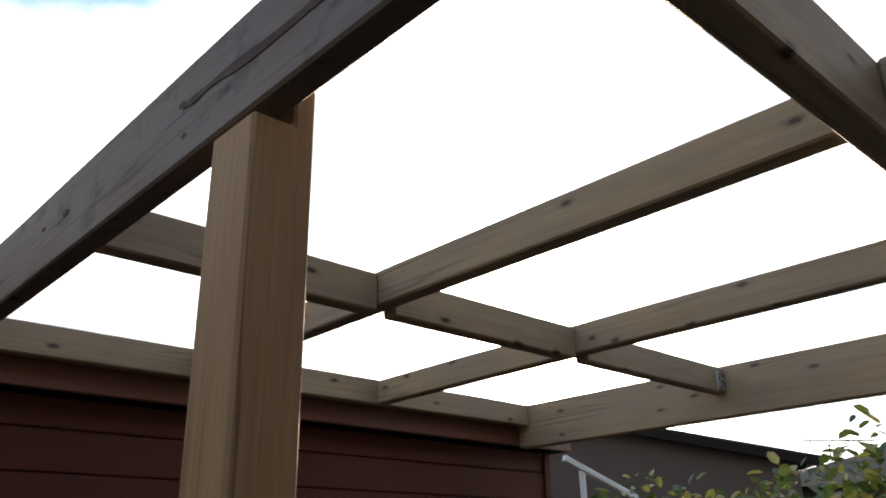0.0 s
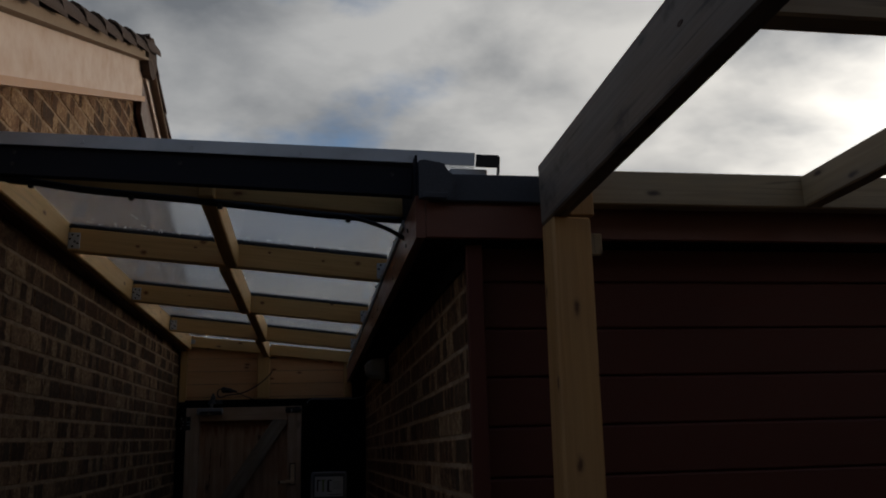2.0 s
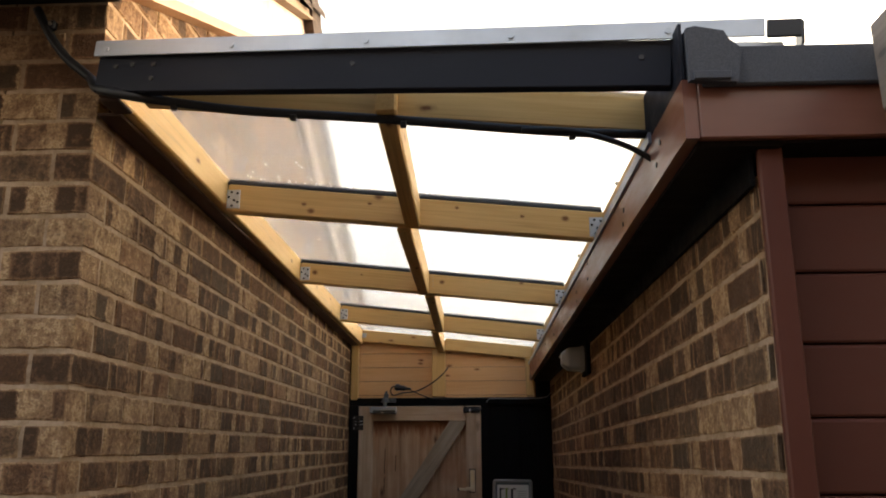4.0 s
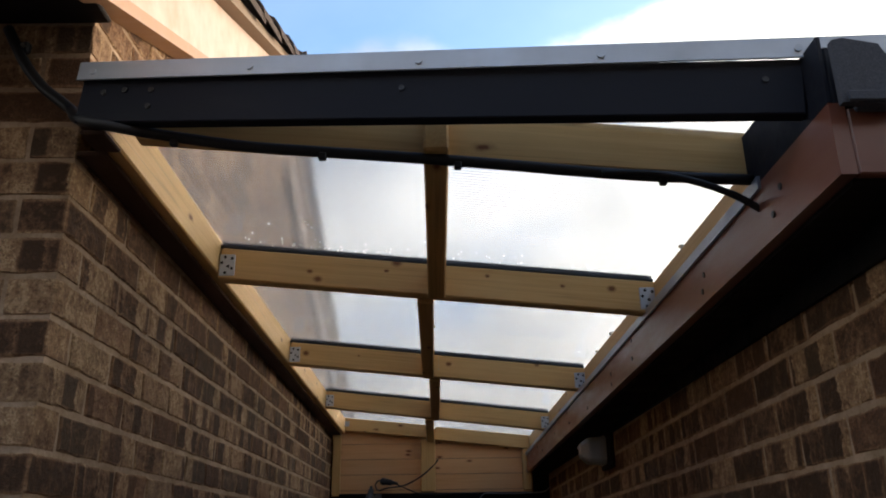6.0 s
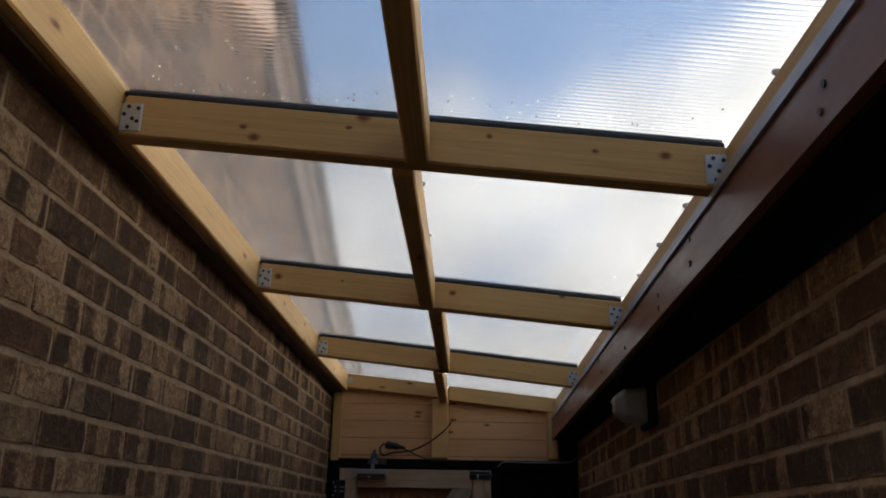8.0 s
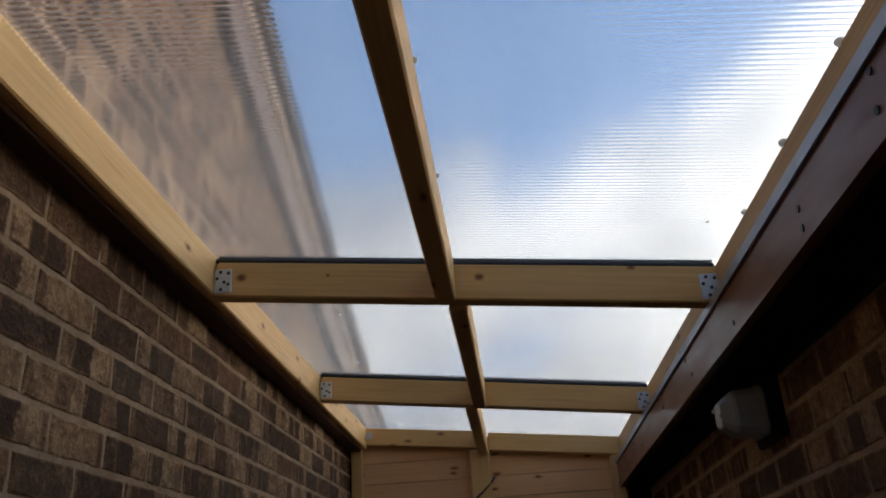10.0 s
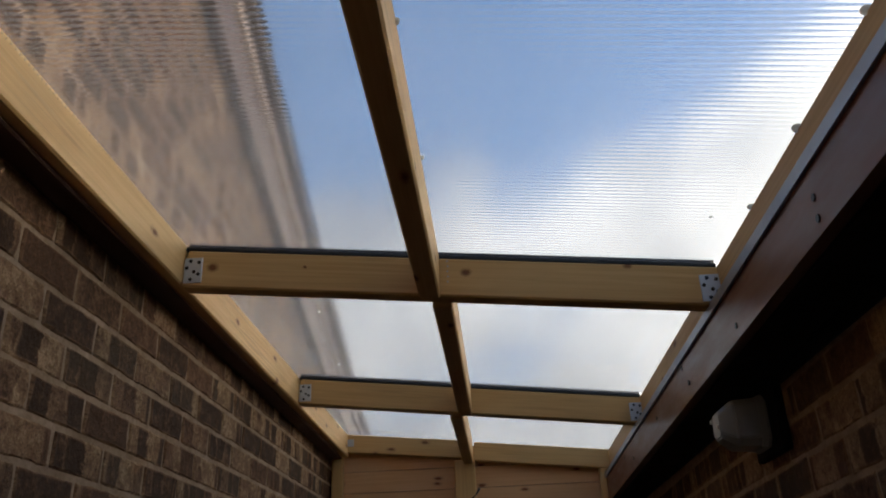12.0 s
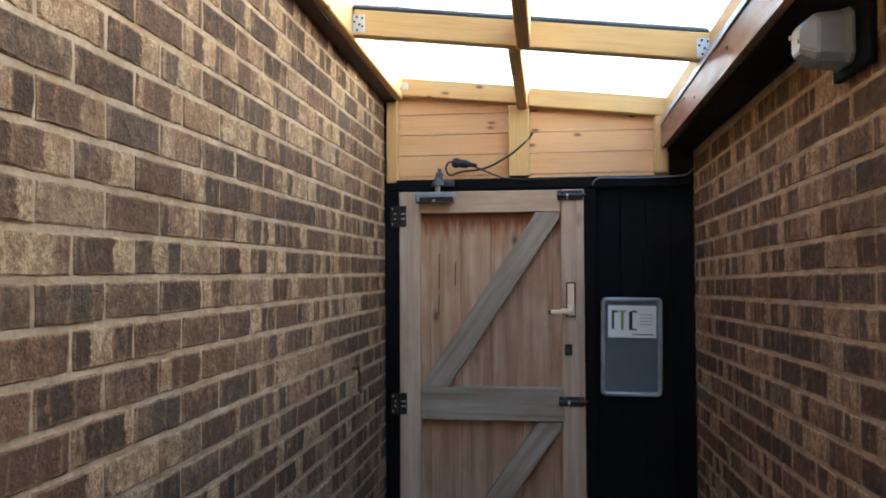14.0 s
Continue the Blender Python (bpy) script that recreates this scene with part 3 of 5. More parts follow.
def timber(name, a, b, wide, deep, mat, parent=None, label="", bevel=0.004, bow=0.0, seed=0):
    """A sawn timber from a to b (its middle line), wide across and deep upwards."""
    m, length = beam_pose(a, b)
    bm = box(length, wide, deep, bevel)
    if bow:
        cuts = max(4, int(length / 0.25))
        bmesh.ops.subdivide_edges(bm, edges=[e for e in bm.edges if abs((e.verts[0].co - e.verts[1].co).x) > length * 0.8], cuts=cuts, use_grid_fill=True)
        rs = random.Random(seed)
        ph = rs.uniform(0, 6)
        for v in bm.verts:
            u = v.co.x / length
            v.co.z += bow * math.cos(math.pi * u) + bow * 0.3 * math.sin(9 * u + ph)
            v.co.y += bow * 0.5 * math.sin(5 * u + ph)
    return part(name, bm, mat, parent, label, m)


def prism(points, axis, a, b):
    """A flat outline drawn out from a to b along an axis ('x': points are (y, z); 'y': (x, z); 'z': (x, y))."""
    bm = bmesh.new()

    def co(p, d):
        return {"x": (d, p[0], p[1]), "y": (p[0], d, p[1]), "z": (p[0], p[1], d)}[axis]
    v0, v1 = [bm.verts.new(co(p, a)) for p in points], [bm.verts.new(co(p, b)) for p in points]
    n = len(points)
    bm.faces.new(v0[::-1]); bm.faces.new(v1)
    for i in range(n):
        bm.faces.new((v0[i], v0[(i + 1) % n], v1[(i + 1) % n], v1[i]))
    bmesh.ops.recalc_face_normals(bm, faces=bm.faces[:])
    return bm


def cylinder(radius, length, seg=16, r2=None):
    bm = bmesh.new()
    bmesh.ops.create_cone(bm, cap_ends=True, segments=seg, radius1=radius, radius2=radius if r2 is None else r2, depth=length)
    return bm


def join(*items):
    """One bmesh out of (bmesh, pose[, material slot])."""
    out = bmesh.new()
    for it in items:
        bm, m = it[0], it[1]
        bm.transform(m)
        if len(it) > 2:
            for f in bm.faces:
                f.material_index = it[2]
        me = bpy.data.meshes.new("join")
        bm.to_mesh(me)
        bm.free()
        out.from_mesh(me)
        bpy.data.meshes.remove(me)
    return out


def tube(points, radius, seg=10, smooth_steps=6):
    """A round cable along a smooth line through points."""
    P = [Vector(p) for p in points]
    line = []
    for i in range(len(P) - 1):
        p0, p1, p2, p3 = P[max(i - 1, 0)], P[i], P[i + 1], P[min(i + 2, len(P) - 1)]
        for k in range(smooth_steps):
            t = k / smooth_steps
            line.append(0.5 * ((2 * p1) + (p2 - p0) * t + (2 * p0 - 5 * p1 + 4 * p2 - p3) * t * t + (3 * p1 - p0 - 3 * p2 + p3) * t ** 3))
    line.append(P[-1])
    bm = bmesh.new()
    rings = []
    for i, p in enumerate(line):
        d = (line[min(i + 1, len(line) - 1)] - line[max(i - 1, 0)]).normalized()
        u = d.cross(Vector((0.13, 0.21, 0.97))).normalized()
        w = d.cross(u)
        rings.append([bm.verts.new(p + (u * math.cos(a) + w * math.sin(a)) * radius) for a in (2 * math.pi * j / seg for j in range(seg))])
    for a, b in zip(rings, rings[1:]):
        for j in range(seg):
            bm.faces.new((a[j], a[(j + 1) % seg], b[(j + 1) % seg], b[j]))
    bm.faces.new(rings[0][::-1]); bm.faces.new(rings[-1])
    bmesh.ops.recalc_face_normals(bm, faces=bm.faces[:])
    return bm


# ---- plan ----
WALL_X = 1.366          # face of the garage's side wall; the house's side wall is x = 0
CORNER_Y = -3.866       # front corner of the house
GARAGE_Y = -4.08        # front end of the garage wall behind its cladding
BRICK_END = -4.160      # its outer skin of brick runs out to the corner trim
RIDGE_Y, EAVE_Z, RISE = -1.90, 2.790, 0.400


def verge_z(y):
    return EAVE_Z + RISE * ((y - CORNER_Y) if y < RIDGE_Y else (2 * RIDGE_Y - CORNER_Y - y))


def sheet_z(x, y=-2.06):
    """Underside of the roof sheets: it falls towards the garage, and the front end is packed up a little."""
    d, lift = y + 2.06, max(0.0, -3.15 - y) / 0.95
    return 2.525 - 0.0036 * d - (x - 0.1) * (0.1031 + 0.0081 * d) + (0.050 - 0.010 * x) * lift


# ---- ground ----
bm = bmesh.new()
bmesh.ops.create_grid(bm, x_segments=8, y_segments=8, size=400)
tagged(part("ground", bm, CONCRETE), "grey concrete yard and ground", "ground", kind="structure")

# Unseen wall added behind the camera to cut sky light on the garage front.
slab("wall_back", -7.0, 10.0, -9.4, -9.15, 0, 4.8, RENDERWALL)
tagged(bpy.data.objects["wall_back"], "unseen plain dark wall added to block sky light from behind", "wall", kind="structure")

# ---- house: side wall and front wall cores of mortar ----
back = 0.45
outline = [(CORNER_Y + 0.0024, 0), (back, 0), (back, verge_z(back) - 0.002), (RIDGE_Y, verge_z(RIDGE_Y)), (CORNER_Y + 0.0024, EAVE_Z)]
wall_house_side = part("wall_house_side", prism(outline, "x", -0.22, -0.0024), MORTAR)
tagged(wall_house_side, "house side wall of buff and brown multi-coloured bricks", "wall", kind="structure")
bm, m = block(-5.0, -0.225, CORNER_Y + 0.0024, CORNER_Y + 0.22, 0, 2.80, 0)
wall_house_front = part("wall_house_front", bm, MORTAR, m=m)
tagged(wall_house_front, "house front wall of buff and brown multi-coloured bricks", "wall", kind="structure")
SKEW = 0.0008


def wall_x(y):
    return WALL_X + SKEW * y


gx = wall_x(GARAGE_Y)
bm = prism([(gx + 0.0024, BRICK_END + 0.0024), (wall_x(0.4) + 0.0024, 0.4), (wall_x(0.4) + 0.2, 0.4), (gx + 0.2, GARAGE_Y + 0.0024), (gx + 0.018, GARAGE_Y + 0.0024), (gx + 0.018, BRICK_END + 0.0024)], "z", 0, 2.16)
wall_garage_side = part("wall_garage_side", bm, MORTAR)
tagged(wall_garage_side, "garage side wall of dark brown and buff bricks", "wall", kind="structure")

# ---- house roof ----
roof = thing("house_roof", (0, RIDGE_Y, 3.6), "brown pantiled gable roof with cream barge boards", "roof", kind="structure")


def barge(name, y0, y1, x0, x1, lo, hi, mat, label=""):
    pts = [(y0, verge_z(y0) + lo), (y1, verge_z(y1) + lo), (y1, verge_z(y1) + hi), (y0, verge_z(y0) + hi)]
    return part(name, prism(pts, "x", x0, x1), mat, roof, label)


barge("barge_board", CORNER_Y - 0.40, RIDGE_Y - 0.002, 0.012, 0.040, 0.0, 0.205, CREAM, "cream painted barge board on the front slope")
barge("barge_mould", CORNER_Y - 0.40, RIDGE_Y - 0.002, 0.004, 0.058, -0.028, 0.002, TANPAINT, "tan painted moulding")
# Beyond the ridge the boards are brown, with one cream strip between.
barge("barge_board", RIDGE_Y + 0.002, back + 0.4, 0.012, 0.040, -0.10, 0.100, BARGEBROWN, "brown barge board on the back slope")
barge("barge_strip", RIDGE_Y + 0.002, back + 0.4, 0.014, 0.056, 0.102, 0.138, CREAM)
barge("barge_board", RIDGE_Y + 0.002, back + 0.4, 0.012, 0.048, 0.140, 0.205, BARGEBROWN)
barge("undercloak", CORNER_Y - 0.42, RIDGE_Y - 0.001, -0.3, 0.085, 0.208, 0.222, UNDERCLOAK)
barge("undercloak", RIDGE_Y + 0.001, back + 0.42, -0.3, 0.085, 0.208, 0.222, UNDERCLOAK)
barge("mortar_bed", CORNER_Y - 0.42, RIDGE_Y - 0.001, -0.28, 0.070, 0.224, 0.262, UNDERCLOAK)
barge("mortar_bed", RIDGE_Y + 0.001, back + 0.42, -0.28, 0.070, 0.224, 0.262, UNDERCLOAK)
barge("roof_deck", CORNER_Y - 0.42, RIDGE_Y - 0.003, -5.0, -0.302, 0.18, 0.262, SOFFITDARK)
barge("roof_deck", RIDGE_Y + 0.003, back + 0.42, -5.0, -0.302, 0.18, 0.262, SOFFITDARK)


def tile_mesh():
    """A pantile: flat pan with a round roll at its outer edge; x across, y up the slope."""
    bm = bmesh.new()
    prof = [(-0.30, 0.012), (-0.22, 0.0), (-0.14, 0.004), (-0.09, 0.02), (-0.065, 0.046), (-0.035, 0.058), (-0.008, 0.046), (0.012, 0.016), (0.016, -0.004)]
    rows = []
    for y, lift in ((0.0, 0.022), (0.33, 0.0)):
        rows.append([bm.verts.new((x, y, z + lift)) for x, z in prof] + [bm.verts.new((x, y, z + lift - 0.014)) for x, z in prof[::-1]])
    n = len(rows[0])
    for i in range(n):
        bm.faces.new((rows[0][i], rows[0][(i + 1) % n], rows[1][(i + 1) % n], rows[1][i]))
    k = len(prof)
    for r, flip in ((rows[0], False), (rows[1], True)):
        for i in range(k - 1):
            q = (r[i], r[i + 1], r[n - 2 - i], r[n - 1 - i])
            bm.faces.new(q[::-1] if flip else q)
    bmesh.ops.recalc_face_normals(bm, faces=bm.faces[:])
    return mesh_of("tile", bm, TILE)


TILE_MESH = tile_mesh()
SLOPE = math.degrees(math.atan(RISE))
for col in range(4):
    for i in range(9):
        y = CORNER_Y - 0.42 + i * 0.295 * math.cos(radians(SLOPE))
        if y > RIDGE_Y - 0.1:
            continue
        put(new("tile", TILE_MESH), roof, pose(0.085 - col * 0.30, y, verge_z(y) + 0.264 + random.uniform(-0.004, 0.004), SLOPE, 0, random.uniform(-1, 1)))
        yb = 2 * RIDGE_Y - y
        put(new("tile", TILE_MESH), roof, pose(-0.215 - col * 0.30 + 0.0, yb, verge_z(yb) + 0.264, SLOPE, 0, 180 + random.uniform(-1, 1)))
bm = cylinder(0.115, 5.05, 20)
part("ridge_tile", bm, TILE, roof, m=pose(-2.44, RIDGE_Y, verge_z(RIDGE_Y) + 0.225, 0, 90, 0), smooth=False)
# The eave soffit's near-black colour stands for shade under the overhang.
slab("soffit", -5.0, 0.030, CORNER_Y - 0.38, CORNER_Y - 0.002, EAVE_Z - 0.055, EAVE_Z - 0.043, SOFFITDARK, roof, "boarded soffit, near-black to stand for its shade")
slab("fascia", -5.0, 0.034, CORNER_Y - 0.405, CORNER_Y - 0.383, EAVE_Z - 0.075, EAVE_Z + 0.12, BARGEBROWN, roof)

part("flashing_end", prism([(CORNER_Y + 0.002, 2.505), (CORNER_Y + 0.002, 2.575), (CORNER_Y + 0.03, 2.570), (CORNER_Y + 0.16, 2.530), (CORNER_Y + 0.16, 2.505)], "x", 0.004, 0.007), UNDERCLOAK2, roof, "pale flashing end on the brickwork")

# ---- garage: clad front, fascias, soffit and felt roof ----
front = thing("wall_garage_front", (2.7, -4.1, 0), "garage front clad in red-brown painted horizontal boards", "wall", kind="structure")
slab("sheathing", 1.385, 4.15, -4.098, -4.082, 0, 2.23, BLACKWOOD, front)
z = 2.2645
while z > 0.05:
    z0 = max(z - 0.1264, 0.02)
    # shiplap: proud lower face, hollow top edge
    prof = [(-4.123, z0 + 0.002), (-4.125, z0 + 0.006), (-4.126, z - 0.008), (-4.122, z - 0.003), (-4.116, z - 0.0005), (-4.100, z - 0.0005), (-4.100, z0 + 0.002)]
    top = min(z, 2.228)
    if z0 < 2.22:
        prof = [(y, min(zz, top)) for y, zz in prof]
        bm = prism(prof, "x", -1.372, 1.38)
        part("board", bm, CLADDING, front, m=pose(2.77, random.uniform(-0.001, 0.001), 0))
    z -= 0.1264
slab("corner_trim", 1.3625, 1.4065, -4.180, -4.1625, 0, 2.230, CLADDING, front)
slab("corner_trim", 4.151, 4.19, -4.138, -4.05, 0, 2.226, CLADDING, front)
slab("end_board", 4.155, 4.17, -4.048, 1.2, 0, 2.23, CLADDING, front)

groof = thing("garage_roof", (2.7, -2, 2.3), "flat garage roof in grey mineral felt with red-brown fascia", "roof", kind="structure")
slab("deck", 1.297, 4.25, -4.196, 1.3, 2.318, 2.385, SOFFITDARK, groof)
slab("felt", 1.297, 4.27, -4.198, 1.32, 2.387, 2.400, FELT, groof, "grey mineral roofing felt")
slab("felt_edge", 1.262, 4.27, -4.232, -4.217, 2.328, 2.402, FELT, groof)
slab("felt_top", 1.262, 4.27, -4.2165, -4.197, 2.390, 2.4015, FELT, groof)
slab("fascia_front", 1.2535, 4.26, -4.2165, -4.198, 2.234, 2.338, REDBROWN, groof, "red-brown stained fascia board")
FS = [(-4.2165, 2.234), (0.20, 2.152), (0.20, 2.268), (-4.2165, 2.345)]
part("fascia_side", prism(FS, "y", 0.012, -0.012), REDBROWN, groof, "red-brown stained fascia board with bolt holes", m=pose(1.240, 0, 0, 0, 0, 90))
part("soffit_side", prism([(-4.196, 2.226), (0.25, 2.144), (0.25, 2.156), (-4.196, 2.238)], "x", 1.2525, 1.40), SOFFITDARK, groof, "black painted soffit")
# Black strip added where the bricks only darken into shade below the soffit.
part("frieze_board", prism([(-4.159, 2.164), (0.0, 2.146), (0.0, 2.1475), (-4.159, 2.2235)], "x", 1.352, 1.3595), BLACKWOOD, groof, "black strip standing for the shade under the soffit")
slab("soffit_front", 1.402, 4.24, -4.196, -4.070, 2.2325, 2.2385, SOFFITDARK, groof)
part("flashing", prism([(-3.96, 2.326), (0.0, 2.258), (0.0, 2.276), (-3.96, 2.349)], "x", 1.2215, 1.2275), FLASHING, groof, "dull blue-grey flashing strip")
for y, dz in ((-4.03, 0.012), (-3.99, -0.020), (-3.62, 0.0), (-3.60, -0.03), (-2.95, 0.03), (-2.94, -0.02), (-2.642, -0.002), (-2.640, -0.034), (-2.189, -0.032), (-1.75, -0.02), (-1.70, 0.03), (-1.30, 0.0), (-0.8, -0.02), (-0.6, 0.02)):
    part("bolt_hole", cylinder(0.006, 0.003, 12), BLACKIRON, groof, m=pose(1.2273, y, 2.290 - 0.0183 * (y + 4.2) + dz, 0, 90, 0))
# felt dressed over the front corner
prof = [(1.234, 2.330), (1.316, 2.326), (1.322, 2.340), (1.324, 2.394), (1.308, 2.408), (1.300, 2.424), (1.250, 2.434), (1.234, 2.430)]
part("felt_flap", prism(prof, "y", -4.246, -4.234), FELT, groof, "grey felt flap dressed over the corner")
slab("felt_lap", 1.240, 1.306, -4.252, -4.247, 2.330, 2.346, FELT, groof)
part("felt_upstand", prism([(-4.2165, 2.347), (-3.985, 2.312), (-3.96, 2.336), (-3.908, 2.345), (-3.908, 2.450), (-4.2165, 2.455)], "x", 1.2285, 1.2345), SLATEPAINT, groof, "dark felt upstand behind the fascia")
slab("corner_block", 1.236, 1.296, -4.2155, -4.050, 2.342, 2.440, SLATEPAINT, groof)

# ---- lean-to roof over the passage ----
lean = thing("lean_to_frame", (0.6, -2, 2.4), "treated pine lean-to roof frame between two brick walls", "roof frame")
LED_X = 0.084
timber("ledger", (0.0615, -3.94, 2.508), (0.0615, 0.02, 2.456), 0.045, 0.100, PINE, lean, "pale treated pine ledger")
# Dark brown strip covers most of the ledger's pale underside.
timber("under_batten", (0.0305, -3.872, 2.4515), (0.0305, 0.0, 2.4005), 0.058, 0.008, DARKBROWN, lean, "dark brown strip under the ledger")
# Dark cover pieces added over the ledger's pale front end.
slab("ledger_shoe", 0.0405, 0.0865, -3.950, -3.8725, 2.4485, 2.4565, DARKBROWN, lean, "dark brown cover added under the ledger end")
slab("ledger_cap", 0.0405, 0.0865, -3.950, -3.9415, 2.4575, 2.560, DARKBROWN, lean)
# Dark filler added so no light shows through the gap behind the ledger.
timber("wall_batten", (0.0195, -3.872, 2.520), (0.0195, 0.02, 2.474), 0.033, 0.045, DARKBROWN, lean, "dark filler added in the gap behind the ledger")
timber("ledger", (1.2755, -3.96, 2.362), (1.271, 0.02, 2.318), 0.045, 0.118, PINE, lean, "pale treated pine ledger")


def hanger(at, side, parent):
    """A galvanised joist hanger: face plate with nails, and its return flange."""
    items = [(box(0.040, 0.002, 0.060, 0.0006), pose(0, -0.001, 0)), (box(0.002, 0.040, 0.060, 0.0006), pose(-0.020 * side, 0.020, 0))]
    for u, w in ((-0.006, 0.022), (0.013, 0.018), (-0.014, 0.006), (0.003, -0.004), (0.013, -0.010), (-0.004, -0.022)):
        items.append((cylinder(0.0042, 0.0016, 10), pose(u, -0.0026, w, 90, 0, 0), 1))
    return part("joist_hanger", join(*items), [GALVANISED, BLACKIRON], parent, "galvanised joist hanger with nail heads", m=pose(*at))


NOG_Y = (-3.158, -2.060, -0.955)
for y, pine in zip(NOG_Y, NOGWOOD):
    x0, x1 = LED_X + 0.002, 1.2515
    nog = timber("nogging", (x0, y + 0.0235, sheet_z(x0, y) - 0.0545), (x1, y + 0.0235, sheet_z(x1, y) - 0.0545), 0.047, 0.088, pine, lean)
    for hx, side in ((x0 + 0.021, -1), (x1 - 0.021, 1)):
        hanger((hx, y - 0.001, sheet_z(hx, y) - 0.060), side, nog)
# short rafters between the noggings, not quite in line
for x, y0, y1, lean_x in ((0.670, -3.953, -3.160, 0.0), (0.636, -3.110, -2.062, 0.003), (0.660, -2.012, -0.957, 0.0), (0.628, -0.907, -0.002, 0.0)):
    low, deep = (0.066, 0.086) if y0 < -3.5 else (0.056, 0.106)
    timber("rafter", (x + lean_x, y0, sheet_z(x, y0) - low), (x, y1, sheet_z(x, y1) - low), 0.045, deep, PINE, lean)
# front plank and the dark painted board that closes the front
timber("front_plank", (0.130, -3.905, 2.500), (1.252, -3.886, 2.418), 0.036, 0.092, PINE, lean, "pale pine plank behind the front board")
m, length = beam_pose((0.040, -3.950, 2.510), (1.230, -4.150, 2.405))
part("front_board", box(length, 0.026, 0.094, 0.002), SLATEPAINT, lean, "dark grey painted front board", m=m @ pose(0, 0, 0.001))
for u, w in ((-0.56, 0.012), (-0.52, 0.016), (-0.47, 0.016), (-0.47, -0.016), (-0.02, 0.01), (0.55, 0.012)):
    part("screw", cylinder(0.005, 0.003, 10), BLACKIRON, lean, m=m @ pose(u, -0.0143, w, 90, 0, 0))
ma, la = beam_pose((0.036, -3.966, 2.572), (1.392, -4.195, 2.464))
strip = part("capping_strip", join((box(la, 0.004, 0.034, 0.001), pose(0, -0.006, -0.012)), (box(la, 0.05, 0.003, 0.001), pose(0, 0.018, 0.006))), ALUMINIUM, lean, "bare aluminium capping strip", m=ma)
for k in range(5):
    part("rivet", cylinder(0.006, 0.005, 12), ALUMINIUM, strip, m=ma @ pose(-la / 2 + 0.03 + k * (la - 0.2) / 4, -0.009, -0.014, 90, 0, 0))
me_, le = beam_pose((1.393, -4.200, 2.450), (1.453, -4.210, 2.446))
part("end_cap", join((box(le, 0.008, 0.034, 0.001), pose(0, 0, 0)), (box(0.006, 0.05, 0.045, 0.001), pose(le / 2, 0.02, -0.010))), BLACKIRON, lean, "black plastic end cap", m=me_)
slab("packer", 1.325, 1.425, -4.192, -3.95, 2.403, 2.430, ALUMINIUM, lean)


def sheet(y0, y1, group, skew=0.0):
    """Twin-wall sheet: flat lower skin, upright webs, ribbed upper skin."""
    top = thing("polycarbonate_sheet", (0.7, (y0 + y1) / 2, 2.5), "milky clear twin-wall polycarbonate roof sheet", "roof sheet", group)
    x0, x1 = (0.082 if skew else 0.008), 1.395
    pitch = 0.0125
    n = int((y1 - y0) / pitch)
    bm = bmesh.new()

    def at(x, y, dz):
        # the front edge is drawn down under the capping strip
        return (x, y, sheet_z(x, y) - 0.022 * max(0.0, -3.15 - y) / 0.95 + dz)

    def lead(y):
        # where the sheet begins at this y, behind the skewed front edge
        return x0 if not skew else min(x1 - 0.002, max(x0, x0 + (y0 + skew - y) / skew * (x1 - x0)))
    q = [bm.verts.new(at(x, y, 0.0005)) for x, y in ((x0, y0 + skew), (x1, y0), (x1, y1), (x0, y1))]
    bm.faces.new(q[::-1])
    part("lower_skin", bm, CLEAR, top)
    bm = bmesh.new()
    for i in range(n + 1):
        y = y0 + i * pitch
        a = [bm.verts.new(at(x, y, dz)) for x, dz in ((lead(y), 0.001), (x1, 0.001), (x1, 0.0085), (lead(y), 0.0085))]
        bm.faces.new(a)
    tagged(part("webbing", bm, WEB, top), kind="stuff")
    bm = bmesh.new()
    last = None
    for i in range(n * 6 + 1):
        y = y0 + i * pitch / 6
        dz = 0.0100 - 0.0017 * abs(math.cos(math.pi * i / 6)) ** 1.5
        row = [bm.verts.new(at(x, y, dz)) for x in (lead(y), x1)]
        if last:
            bm.faces.new((row[0], row[1], last[1], last[0]))
        last = row
    part("upper_skin", bm, RIBBED, top, smooth=True)
    return top


for y0, y1, skew in ((-4.186, -3.144, 0.225), (-3.126, -2.046, 0), (-2.028, -0.942, 0), (-0.924, 0.12, 0)):
    sheet(y0, y1, "roof sheets over the passage", skew)
for y in (-3.135, -2.037, -0.933):
    m, length = beam_pose((0.086, y, sheet_z(0.086, y)), (1.251, y, sheet_z(1.251, y)))
    part("joint_strip", join((box(length, 0.042, 0.009, 0.001), pose(0, 0, -0.0058)), (box(length, 0.014, 0.012, 0.001), pose(0, 0, 0.006))), RUBBER, lean, "black sheet joint strip", m=m)


def blob(name, radius, mat, parent, at, flat=1.0):
    """A small uneven drop."""
    bm = bmesh.new()
    bmesh.ops.create_icosphere(bm, subdivisions=2, radius=radius)
    for v in bm.verts:
        v.co += Vector((noise.noise(v.co * 90), noise.noise(v.co * 70 + Vector((3, 1, 2))), 0)) * radius * 0.5
        v.co.z *= flat
    part(name, bm, mat, parent, m=pose(*at), smooth=True)


for y, r in ((-3.42, 0.006), (-2.857, 0.007), (-2.590, 0.0075), (-2.327, 0.006)):
    blob("sealant_blob", r, SEALANT, lean, (1.2525, y, min(sheet_z(1.252, y) - 0.001, 2.421 - 0.011 * (y + 3.96))))
